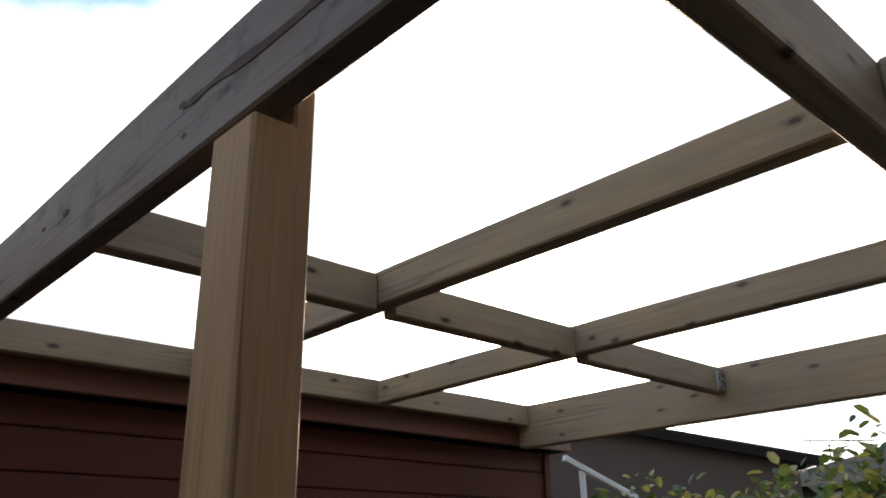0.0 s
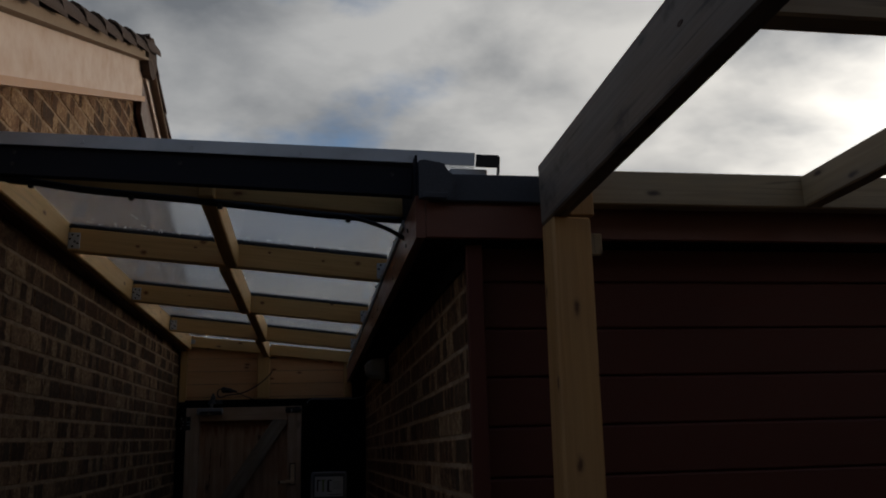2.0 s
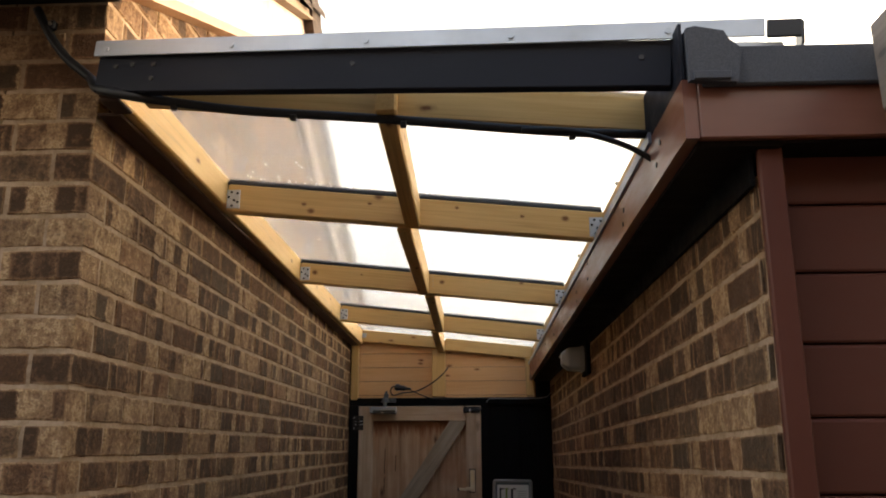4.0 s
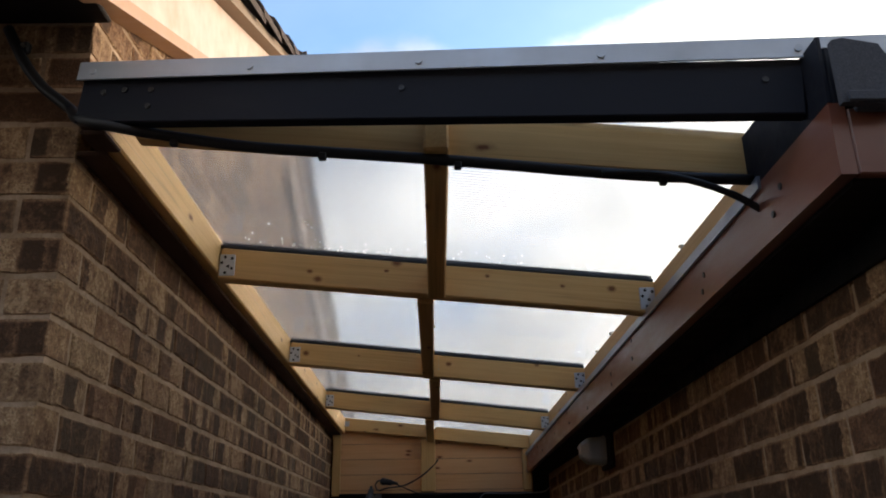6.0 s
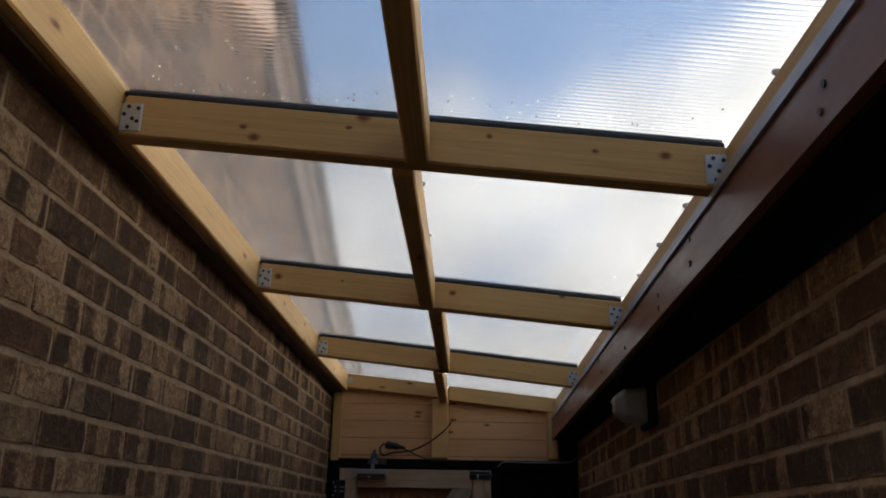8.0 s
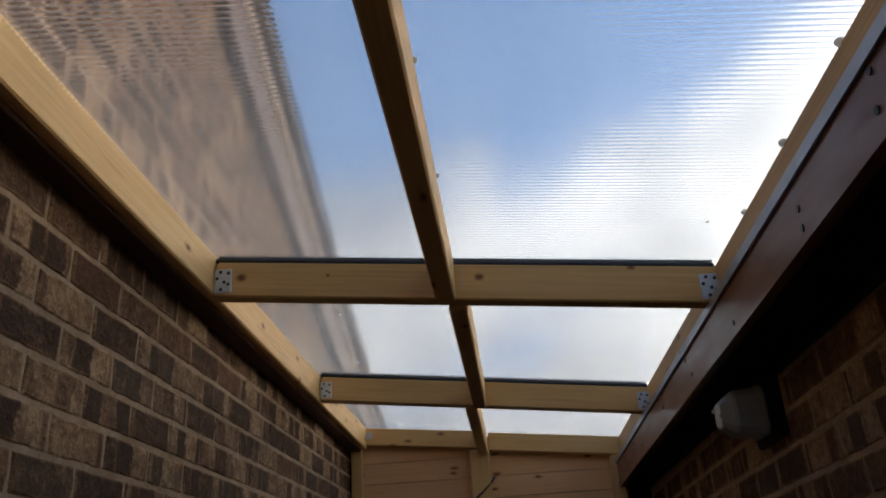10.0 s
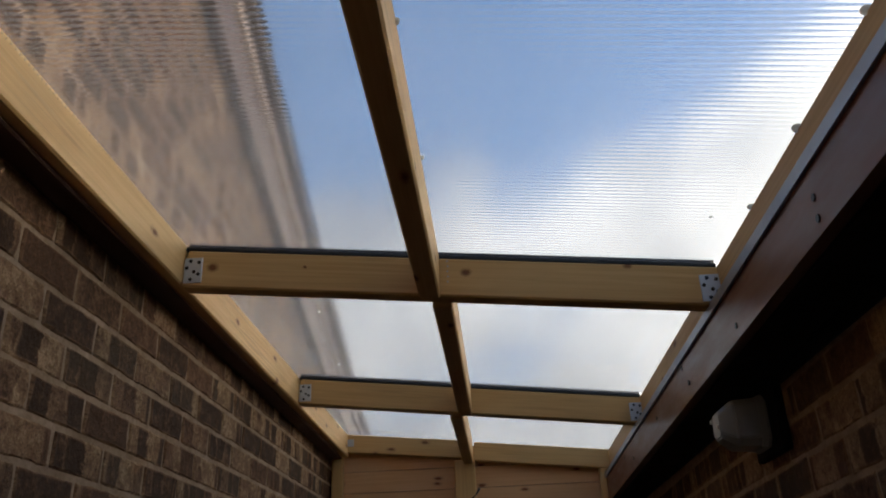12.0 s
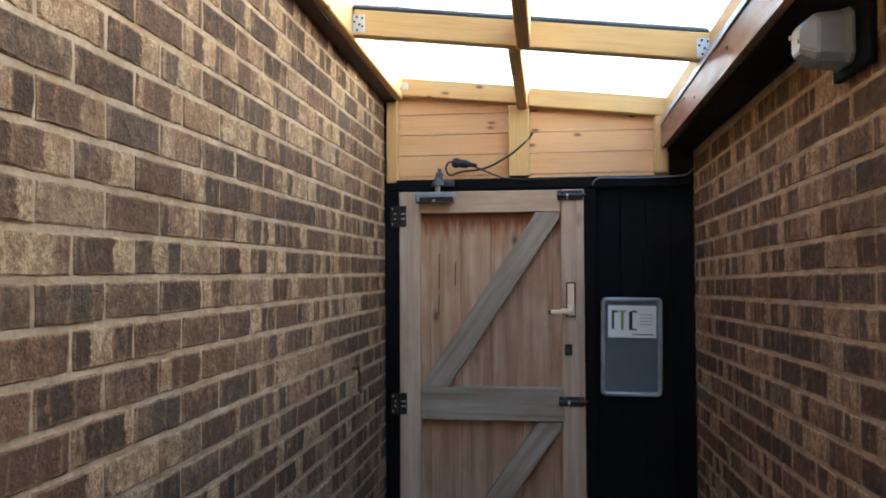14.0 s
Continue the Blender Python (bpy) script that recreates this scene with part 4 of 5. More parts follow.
for y, r in ((-2.835, 0.006), (-2.48, 0.005)):
    blob("sealant_blob", r, SEALANT, lean, (0.6595, y, sheet_z(0.66, y) - 0.006))
# Pale specks under the sheets, near-white in place of glints.
for x, y in ((0.933, -2.998), (0.963, -3.002), (1.064, -2.977), (1.194, -2.269), (0.348, -3.331), (0.247, -3.317), (0.354, -3.315), (0.344, -3.350), (0.303, -1.643), (0.258, -1.131)):
    blob("sealant_speck", 0.0035, SEALANT, lean, (x, y, sheet_z(x, y) + 0.0002), 0.35)
# drops of water that hang under the front sheet, above the first nogging
rs = random.Random(31)
drops = []
for k in range(70):
    x, y = rs.uniform(0.16, 1.22), -3.175 - abs(rs.gauss(0, 0.045))
    bm = bmesh.new()
    bmesh.ops.create_icosphere(bm, subdivisions=1, radius=rs.uniform(0.0010, 0.0024))
    drops.append((bm, pose(x, y, sheet_z(x, y) - 0.022 * max(0.0, -3.15 - y) / 0.95 - 0.0004)))
tagged(part("water_drops", join(*drops), SEALANT, lean, smooth=True), kind="stuff")
for k in range(5):
    part("nail", cylinder(0.0022, 0.002, 8), STEEL, lean, m=pose(0.676 + 0.001 * (k % 2), -2.0608, sheet_z(0.676, -2.06) - 0.018 - 0.012 * k, 90, 0, 0))

# ---- end partition, gate and black panel ----
part_ = thing("end_partition", (0.65, 0.02, 2.2), "pine boarded partition above the gate", "partition", kind="structure")
timber("top_rail", (0.062, 0.022, sheet_z(0.062) - 0.062), (0.605, 0.022, sheet_z(0.585) - 0.062), 0.045, 0.080, PINE, part_)
timber("top_rail", (0.653, 0.022, sheet_z(0.635) - 0.068), (1.256, 0.022, sheet_z(1.25) - 0.068), 0.045, 0.082, PINE, part_)
timber("post", (0.036, 0.022, 2.024), (0.036, 0.022, 2.420), 0.050, 0.045, PINE, part_)
timber("post", (0.610, 0.022, 2.048), (0.610, 0.022, 2.366), 0.092, 0.045, PINE, part_)
timber("post", (1.228, 0.022, 2.050), (1.228, 0.022, 2.300), 0.055, 0.045, PINE, part_)
slab("plate", 0.070, 0.112, -0.003, -0.0005, 2.450, 2.482, GALVANISED, part_)
JOINTS = (2.0415, 2.0605, 2.1550, 2.2490, 2.3430, 2.4370, 2.520)
for i, (z0, z1) in enumerate(zip(JOINTS, JOINTS[1:])):
    # each board is cut to the slope of the roof
    x1 = min(1.266, 0.1 + (2.495 - z0) / 0.115)
    pts = [(0.004, z0 + 0.0014), (x1, z0 + 0.0014), (min(x1, 0.1 + (2.495 - z1) / 0.115), z1 - 0.0014), (0.004, z1 - 0.0014)]
    if z1 > 2.45:
        pts = [(0.004, z0 + 0.0014), (min(x1, 0.55), z0 + 0.0014), (0.004, min(z1, 2.480))]
    bm = prism(pts, "y", -0.009, 0.009)
    part("board", bm, BOARDING, part_, m=pose(0, 0.056 + 0.0006 * (i % 2), 0))
part("backing", prism([(-0.012, 2.03), (1.374, 2.03), (1.374, sheet_z(1.374) - 0.03), (-0.012, sheet_z(-0.012) - 0.03)], "y", 0.066, 0.071), SOFFITDARK, part_)
slab("header", 0.004, WALL_X - 0.004, 0.0, 0.07, 1.992, 2.040, BLACKWOOD, part_, "black stained header")
slab("jamb", 0.004, 0.066, 0.002, 0.07, 0, 1.990, BLACKWOOD, part_, "black stained jamb")
slab("jamb", 0.898, 0.945, 0.002, 0.07, 0, 1.990, BLACKWOOD, part_, "black stained jamb")

slab("stop", 0.872, 0.930, 0.0715, 0.086, 0, 1.99, BLACKWOOD, part_)
slab("stop", 0.030, 0.090, 0.0715, 0.086, 0, 1.99, BLACKWOOD, part_)
slab("stop", 0.03, 0.93, 0.0715, 0.086, 1.96, 2.02, BLACKWOOD, part_)

panel = thing("fixed_panel", (1.15, 0.03, 0), "black stained boarded panel beside the gate", "panel", kind="structure")
for i in range(4):
    slab("board", 0.9445 + i * 0.1072, 0.9445 + (i + 1) * 0.1072 + 0.0004, 0.030, 0.050, 0, 2.0, BLACKWOOD, panel)
slab("infill", 1.268, WALL_X - 0.003, 0.010, 0.060, 2.042, 2.185, BLACKWOOD, panel)

gate = thing("gate", (0.48, 0.02, 0), "weathered ledged and braced wooden gate, closed", "gate")
GX0, GX1, GT = 0.070, 0.892, 1.985
slab("stile", GX0, 0.164, -0.002, 0.042, 0.02, GT, FRAMEWOOD, gate)
slab("stile", 0.792, GX1, -0.002, 0.042, 0.02, GT, FRAMEWOOD, gate)
slab("top_rail", 0.166, 0.790, -0.001, 0.042, 1.888, GT - 0.001, FRAMEWOOD, gate)
slab("middle_rail", 0.168, 0.800, -0.006, 0.040, 0.966, 1.112, BRACEWOOD, gate, "silver-grey middle rail")
slab("bottom_rail", 0.166, 0.790, -0.001, 0.041, 0.06, 0.22, GATEWOOD, gate)
n = 6
wd = (GX1 - GX0) / n
for i in range(n):
    bm = box(1.96, wd + 0.0006, 0.016, 0.0035)
    part("board", bm, GATEWOOD, gate, m=pose(GX0 + (i + 0.5) * wd, 0.0515 + random.uniform(-0.001, 0.0005), 1.0, 0, -90, 90))
for a, b in (((0.205, 0.010, 1.125), (0.758, 0.010, 1.878)), ((0.205, 0.010, 0.235), (0.758, 0.010, 0.952))):
    m, length = beam_pose(a, b, (0, -1, 0))
    pts = [(a[0] - 0.038, a[2] - 0.012), (a[0] + 0.085, a[2] - 0.012), (b[0] + 0.030, b[2] - 0.016), (b[0] + 0.030, b[2] + 0.008), (b[0] - 0.075, b[2] + 0.008)]
    bm = prism(pts, "y", -0.005, 0.0405)
    bm.transform(m.inverted())
    bmesh.ops.bevel(bm, geom=bm.edges[:], offset=0.002, segments=1, affect="EDGES")
    part("brace", bm, BRACEWOOD, gate, "grey diagonal brace", m=m)
for x, z0, z1 in ((0.245, 1.545, 1.705), (0.318, 1.560, 1.665), (0.243, 1.43, 1.52)):
    bm = cylinder(0.0052, z1 - z0, 8)
    bmesh.ops.scale(bm, vec=(1, 0.35, 1), verts=bm.verts[:])
    for v in bm.verts:
        v.co.x *= 0.4 if abs(v.co.z) > 0.01 else 1
    part("crack", bm, SOFFITDARK, gate, "dark split in a board", m=pose(x, 0.0432, (z0 + z1) / 2, 0, 1.2, 0))
for zc in (1.875, 1.035):
    items = [(box(0.030, 0.004, 0.095, 0.001), pose(-0.021, 0, 0)), (box(0.030, 0.004, 0.095, 0.001), pose(0.021, 0, 0)), (cylinder(0.006, 0.098, 12), pose(0, -0.004, 0))]
    for u in (-0.027, -0.016, 0.016, 0.027):
        for k in (-0.034, -0.011, 0.011, 0.034):
            if (u > 0.02 or -0.02 < u < 0.02) == (abs(k) < 0.02):
                items.append((cylinder(0.004, 0.002, 10), pose(u, -0.003, k, 90, 0, 0), 1))
    part("hinge", join(*items), [BLACKIRON, GALVANISED], gate, "black steel butt hinge", m=pose(0.067, -0.005, zc))
# door closer with its arm and bracket
closer = part("door_closer", box(0.178, 0.048, 0.046, 0.008, 2), GREYPLASTIC, gate, "grey hydraulic door closer", m=pose(0.238, -0.028, 1.956))
part("cover_plate", box(0.150, 0.004, 0.020, 0.0015), BLACKIRON, closer, m=pose(0.246, -0.0535, 1.946))
part("adjuster", cylinder(0.007, 0.006, 12), STEEL, closer, m=pose(0.236, -0.058, 1.938, 90, 0, 0))
part("end_screw", cylinder(0.008, 0.006, 12), STEEL, closer, m=pose(0.329, -0.030, 1.958, 0, 90, 0))
part("spindle", cylinder(0.013, 0.034, 16, 0.010), GREYPLASTIC, closer, m=pose(0.250, -0.035, 1.994))
part("arm", join((cylinder(0.024, 0.026, 18, 0.014), pose(0, 0, 0)), (box(0.026, 0.022, 0.040, 0.005, 2), pose(0.004, 0, 0.014, 0, 10, 0)), (cylinder(0.007, 0.018, 12), pose(0.006, 0, 0.038))), DARKALLOY, closer, m=pose(0.252, -0.036, 2.024) @ Matrix.Scale(1.25, 4))
foot = part("foot", box(0.044, 0.012, 0.028, 0.003, 2), DARKALLOY, closer, m=pose(0.300, -0.008, 2.022))
part("arm_link", box(0.060, 0.016, 0.006, 0.002), DARKALLOY, closer, m=pose(0.275, -0.022, 2.028, 0, 8, 20))
for zc in (1.958, 1.055):
    bolt = part("bolt", join((box(0.110, 0.004, 0.042, 0.001), pose(0, 0, 0)), (cylinder(0.008, 0.125, 12), pose(0.006, -0.010, 0, 0, 90, 0)), (box(0.014, 0.020, 0.034, 0.002), pose(-0.03, -0.006, 0)), (box(0.014, 0.020, 0.034, 0.002), pose(0.03, -0.006, 0))), BLACKIRON, gate, "black tower bolt", m=pose(0.832, -0.006, zc))
    part("knob", cylinder(0.005, 0.03, 10), STEEL, bolt, m=pose(0.820, -0.022, zc - 0.008, 60, 0, 0))
part("back_plate", box(0.042, 0.004, 0.152, 0.0018), BLACKIRON, gate, "dark plate behind the latch", m=pose(0.832, -0.0042, 1.500))
latch = part("latch_plate", box(0.032, 0.012, 0.140, 0.010, 3), BRASS, gate, "worn pale brass latch plate", m=pose(0.832, -0.008, 1.500))
part("boss", box(0.034, 0.016, 0.046, 0.008, 3), BRASS, latch, m=pose(0.833, -0.012, 1.452))
lever = part("lever", join((cylinder(0.011, 0.035, 14), pose(0, -0.018, 0, 90, 0, 0)), (box(0.050, 0.013, 0.022, 0.005, 2), pose(-0.022, -0.036, -0.001, 0, 3, 0)), (box(0.050, 0.011, 0.017, 0.004, 2), pose(-0.066, -0.036, -0.004, 0, 3, 0))), BRASS, latch, m=pose(0.834, -0.010, 1.452))
part("lever_tip", box(0.010, 0.014, 0.018, 0.002), BLACKIRON, lever, m=pose(0.739, -0.046, 1.446))
part("keyhole_cover", join((box(0.034, 0.006, 0.05, 0.01, 2), pose(0, 0, 0)), (cylinder(0.011, 0.012, 14), pose(0, -0.006, -0.008, 90, 0, 0))), BLACKIRON, gate, "black escutcheon", m=pose(0.820, -0.005, 1.280))

# ---- notice tray on the black panel ----
tray = thing("notice_holder", (1.092, 0.026, 1.29), "clear plastic notice tray holding a white card", "notice holder")
TW, TH = 0.262, 0.430


def rounded(w, h, r, k=5):
    """A rectangle's outline with round corners."""
    out = []
    for cx, cz, a0 in ((w / 2 - r, h / 2 - r, 0), (-w / 2 + r, h / 2 - r, 90), (-w / 2 + r, -h / 2 + r, 180), (w / 2 - r, -h / 2 + r, 270)):
        for i in range(k + 1):
            a = radians(a0 + 90 * i / k)
            out.append((cx + r * math.cos(a), cz + r * math.sin(a)))
    return out


def tray_rim():
    """A moulded rim: round in section, round at the corners."""
    bm = bmesh.new()
    loops = []
    for inset, y in ((0.0, 0.012), (0.0, -0.006), (0.003, -0.011), (0.009, -0.013), (0.015, -0.011), (0.019, -0.004), (0.021, 0.008)):
        loops.append([bm.verts.new((x, y, z)) for x, z in rounded(TW - 2 * inset, TH - 2 * inset, 0.024 - inset * 0.6)])
    n = len(loops[0])
    for a, b in zip(loops, loops[1:] + loops[:1]):
        for q in range(n):
            bm.faces.new((a[q], a[(q + 1) % n], b[(q + 1) % n], b[q]))
    bmesh.ops.recalc_face_normals(bm, faces=bm.faces[:])
    return bm


TILT = pose(1.092, 0.017, 1.293, 0, 0.8, 0)
part("rim", tray_rim(), FROSTED, tray, "frosted plastic rim", m=TILT, smooth=True)
part("backing", box(TW - 0.04, 0.006, TH - 0.04, 0.001), TRAYGREY, tray, m=TILT @ pose(0, 0.004, 0))
card = part("card", box(0.206, 0.002, 0.140, 0.0005), CARD, tray, "white notice card", m=TILT @ pose(0.002, -0.004, 0.110))
for dx, dz, w, h, mt in ((-0.082, 0.008, 0.010, 0.082, INK), (-0.070, 0.044, 0.022, 0.008, INK), (-0.042, 0.004, 0.012, 0.078, INKGREEN), (-0.040, 0.044, 0.026, 0.008, INKGREEN),
                         (-0.006, 0.004, 0.014, 0.080, INK), (0.010, 0.044, 0.022, 0.008, INK), (0.010, -0.034, 0.020, 0.006, INK), (0.060, 0.030, 0.058, 0.004, INKGREY), (0.060, 0.016, 0.058, 0.004, INKGREY),
                         (0.060, 0.002, 0.058, 0.004, INKGREY), (0.060, -0.012, 0.058, 0.004, INKGREY), (0.045, -0.056, 0.090, 0.004, INK)):
    part("print_bar", box(w, 0.0012, h, 0), mt, card, m=TILT @ pose(0.002 + dx, -0.0056, 0.110 + dz))

# ---- bulkhead lamp on the garage wall ----
LX = wall_x(-1.885)
lamp = thing("bulkhead_lamp", (LX, -1.885, 2.06), "white faceted bulkhead lamp on the brick wall, switched off", "wall lamp")
part("base", box(0.018, 0.20, 0.150, 0.008, 3), BLACKWOOD, lamp, "black back plate", m=pose(LX - 0.010, -1.870, 2.098))


def lamp_body():
    bm = bmesh.new()
    rings = []
    for x, hy, hz in ((0.0, 0.080, 0.072), (0.010, 0.080, 0.072), (0.014, 0.074, 0.066), (0.060, 0.070, 0.062), (0.086, 0.042, 0.034)):
        rings.append([bm.verts.new((-x, sy * hy * cy, sz * hz * cz)) for sy, sz, cy, cz in
                      ((-1, -1, 1, .7), (-1, 1, 1, .7), (-1, 1, .7, 1), (1, 1, .7, 1), (1, 1, 1, .7), (1, -1, 1, .7), (1, -1, .7, 1), (-1, -1, .7, 1))])
    for a, b in zip(rings, rings[1:]):
        for i in range(8):
            bm.faces.new((a[i], a[(i + 1) % 8], b[(i + 1) % 8], b[i]))
    bm.faces.new(rings[-1]); bm.faces.new(rings[0][::-1])
    bmesh.ops.recalc_face_normals(bm, faces=bm.faces[:])
    bmesh.ops.bevel(bm, geom=bm.edges[:], offset=0.003, segments=2, affect="EDGES")
    return bm


part("diffuser", lamp_body(), LAMPPLASTIC, lamp, "clear frosted faceted diffuser", m=pose(LX - 0.019, -1.850, 2.098) @ Matrix.Diagonal((1.15, 0.72, 0.80, 1)))
for u, w in ((-0.05, 0.0), (0.05, 0.02)):
    part("screw", cylinder(0.005, 0.004, 10), STEEL, lamp, m=pose(LX - 0.121, -1.850 + u * 0.5, 2.093 + w, 0, 90, 0))

# ---- cables ----
cable = thing("front_cable", (0.6, -4.05, 2.35), "thick black cable clipped under the front board", "cable")
part("lead", tube([(-0.162, -3.880, 2.716), (-0.117, -3.884, 2.638), (-0.076, -3.884, 2.586), (-0.037, -3.886, 2.553), (-0.004, -3.900, 2.524), (0.030, -3.945, 2.482), (0.070, -3.966, 2.462),
                   (0.131, -3.962, 2.450), (0.205, -3.935, 2.448), (0.337, -3.930, 2.430), (0.470, -3.930, 2.418), (0.607, -3.930, 2.407), (0.708, -3.930, 2.398), (0.819, -3.930, 2.387),
                   (0.923, -3.930, 2.376), (1.066, -3.930, 2.364), (1.225, -3.930, 2.356)], 0.0105), RUBBER, cable, smooth=True)
part("branch", tube([(0.96, -3.942, 2.366), (1.04, -3.944, 2.364), (1.089, -3.944, 2.356), (1.139, -3.942, 2.342), (1.189, -3.938, 2.323), (1.232, -3.934, 2.298)], 0.0065), RUBBER, cable, "thin black branch lead", smooth=True)
for x, z in ((0.205, 2.440), (0.469, 2.410), (0.708, 2.390), (1.067, 2.356)):
    part("clip", box(0.014, 0.012, 0.014, 0.002), RUBBER, cable, m=pose(x, -3.936, z - 0.004))
part("wall_clip", join((box(0.020, 0.016, 0.024, 0.004), pose(0, 0, 0)), (cylinder(0.004, 0.006, 10), pose(0, -0.01, 0, 90, 0, 0), 1)), [RUBBER, STEEL], cable, m=pose(-0.122, -3.880, 2.672))

lead = thing("gate_lead", (0.45, 0.0, 2.1), "black flex with an inline plug hung above the gate", "cable")
part("flex", tube([(0.668, 0.040, 2.240), (0.668, 0.012, 2.236), (0.64, 0.002, 2.20), (0.56, -0.004, 2.135), (0.46, -0.006, 2.085), (0.36, -0.010, 2.072), (0.305, -0.014, 2.056), (0.285, -0.016, 2.085), (0.297, -0.016, 2.112), (0.315, -0.017, 2.114)], 0.0046), RUBBER, lead, smooth=True)
part("plug", join((cylinder(0.013, 0.050, 14), pose(0, 0, 0, 0, 90, 0)), (cylinder(0.009, 0.030, 12, 0.005), pose(0.038, 0, 0, 0, 90, 0)), (cylinder(0.016, 0.012, 14), pose(-0.012, 0, 0, 0, 90, 0))), RUBBER, lead, "black inline plug", m=pose(0.350, -0.018, 2.107, 0, 8, 0) @ Matrix.Scale(1.4, 4), smooth=False)
part("tail", tube([(0.385, -0.016, 2.102), (0.43, -0.014, 2.085), (0.50, -0.010, 2.055), (0.56, -0.010, 2.036), (0.66, -0.008, 2.030), (0.80, -0.008, 2.036), (0.92, -0.006, 2.034)], 0.0035), RUBBER, lead, smooth=True)
white = thing("white_flex", (1.15, 0.0, 2.03), "pale grey cable along the black header", "cable")
part("flex", tube([(0.930, -0.002, 2.004), (0.942, -0.006, 2.022), (0.97, -0.006, 2.032), (1.10, -0.006, 2.030), (1.25, -0.006, 2.032), (1.33, -0.010, 2.040), (1.360, -0.03, 2.066)], 0.0032), GREYPLASTIC, white, smooth=True)

# ---- rusty hook on the house wall ----
hook = thing("wall_hook", (0.0, -0.58, 1.22), "rusty iron hook fixed in the brickwork", "hook")
part("staple", tube([(-0.01, -0.615, 1.262), (0.018, -0.612, 1.268), (0.020, -0.595, 1.280), (0.016, -0.582, 1.27), (0.020, -0.578, 1.22), (0.016, -0.575, 1.180), (0.022, -0.560, 1.168), (0.018, -0.545, 1.178)], 0.005, 8), RUST, hook, smooth=True)

# ---- pergola ----
perg = thing("pergola", (2.5, -5.5, 0), "treated timber pergola greyed for shade, without a roof covering", "pergola")
timber("beam", (1.505, -7.7, 2.315), (1.5065, -4.268, 2.2885), 0.042, 0.152, BEAMWOOD, perg, "grey-brown stained main beam", bow=0.002, seed=3)
# a rough wany strip runs along the beam's face, torn off at one end
rs = random.Random(12)
upper, lower = [], []
for k in range(60):
    y = -5.590 - 0.034 * k
    mid = 2.309 - 0.012 * min(1.0, k / 8) + 0.0072 * (-5.59 - y) + 0.002 * math.sin(k * 0.7)
    half = 0.004 + 0.005 * min(1.0, k / 5) + rs.uniform(-0.0025, 0.0025)
    upper.append((y, mid + half)); lower.append((y, mid - half + rs.uniform(-0.002, 0.002)))
part("wany_strip", prism(upper + lower[::-1], "x", 1.4825, 1.4862), DARKBROWN, perg, "dark rough wane along the beam")
for y, z, w in ((-5.585, 2.316, 0.010), (-5.16, 2.300, 0.014), (-5.05, 2.305, 0.009), (-5.60, 2.262, 0.008)):
    bm = cylinder(1.0, 0.0012, 14)
    for v in bm.verts:
        v.co.x *= w * 0.45 * (1 + 0.2 * math.sin(5 * v.co.y)); v.co.y *= w
    part("knot", bm, DARKBROWN, perg, m=pose(1.4842, y, z, 0, 90, 0))
# the near post is cut away round the beam: its outer part runs on up beside it
bm = prism([(0.0874, -0.042), (2.2135, -0.042), (2.2135, 0.0125), (2.272, 0.0125), (2.272, 0.042), (0.0874, 0.042)], "z", -0.053, 0.043)
bm.transform(Matrix.Diagonal((1, -1, 1, 1)))
bmesh.ops.recalc_face_normals(bm, faces=bm.faces[:])
bmesh.ops.bevel(bm, geom=bm.edges[:], offset=0.004, segments=1, affect="EDGES")
part("post", bm, OLDPOST, perg, "square pine post notched round the beam", m=pose(1.505, -5.749, 0, 0, 0.4, 0) @ Matrix(((0, -1, 0, 0), (0, 0, -1, 0), (1, 0, 0, 0), (0, 0, 0, 1))))
bm = box(2.1005, 0.086, 0.092, 0.006)
part("post", bm, POSTWOOD, perg, "new pale pine post with knots", m=pose(1.515, -4.312, 1.1627, 0, -89, 0))
slab("post_ear", 1.5295, 1.5885, -4.355, -4.304, 2.2145, 2.340, POSTWOOD, perg)
slab("block", 1.606, 1.646, -4.240, -4.2235, 2.150, 2.204, PERGOLA, perg)
timber("wall_plate", (1.592, -4.278, 2.302), (3.648, -4.278, 2.302), 0.044, 0.086, PERGOLA, perg)
for x in (2.1745, 2.8725):
    timber("rafter", (x, -6.198, 2.307), (x, -4.302, 2.300), 0.045, 0.081, PERGOLA, perg, bow=0.0015, seed=int(x * 10))
    timber("rafter", (x, -7.5, 2.310), (x, -6.246, 2.310), 0.045, 0.081, PERGOLA, perg)
timber("edge_beam", (3.675, -7.5, 2.259), (3.675, -4.24, 2.259), 0.048, 0.172, PERGOLA, perg, "deep edge beam")
for x0, x1 in ((1.532, 2.150), (2.199, 2.848), (2.897, 3.649)):
    nog = timber("nogging", (x0, -5.157, 2.294), (x1, -5.157, 2.294), 0.045, 0.088, PERGOLA, perg)
hanger((3.624, -5.183, 2.290), 1, nog)
timber("cross_beam", (1.532, -6.222, 2.290), (3.649, -6.222, 2.290), 0.046, 0.126, PERGOLA, perg)
perg.matrix_basis = pose(2.644, -5.629, -0.100, -1.00, -0.12, 0.11) @ Matrix.Scale(1.077, 4)


# ---- beyond the yard ----
bush = thing("laurel_bush", (5.2, -4.9, 0), "bushy laurel hedge with yellow-green leaves", "bush")
rs = random.Random(5)
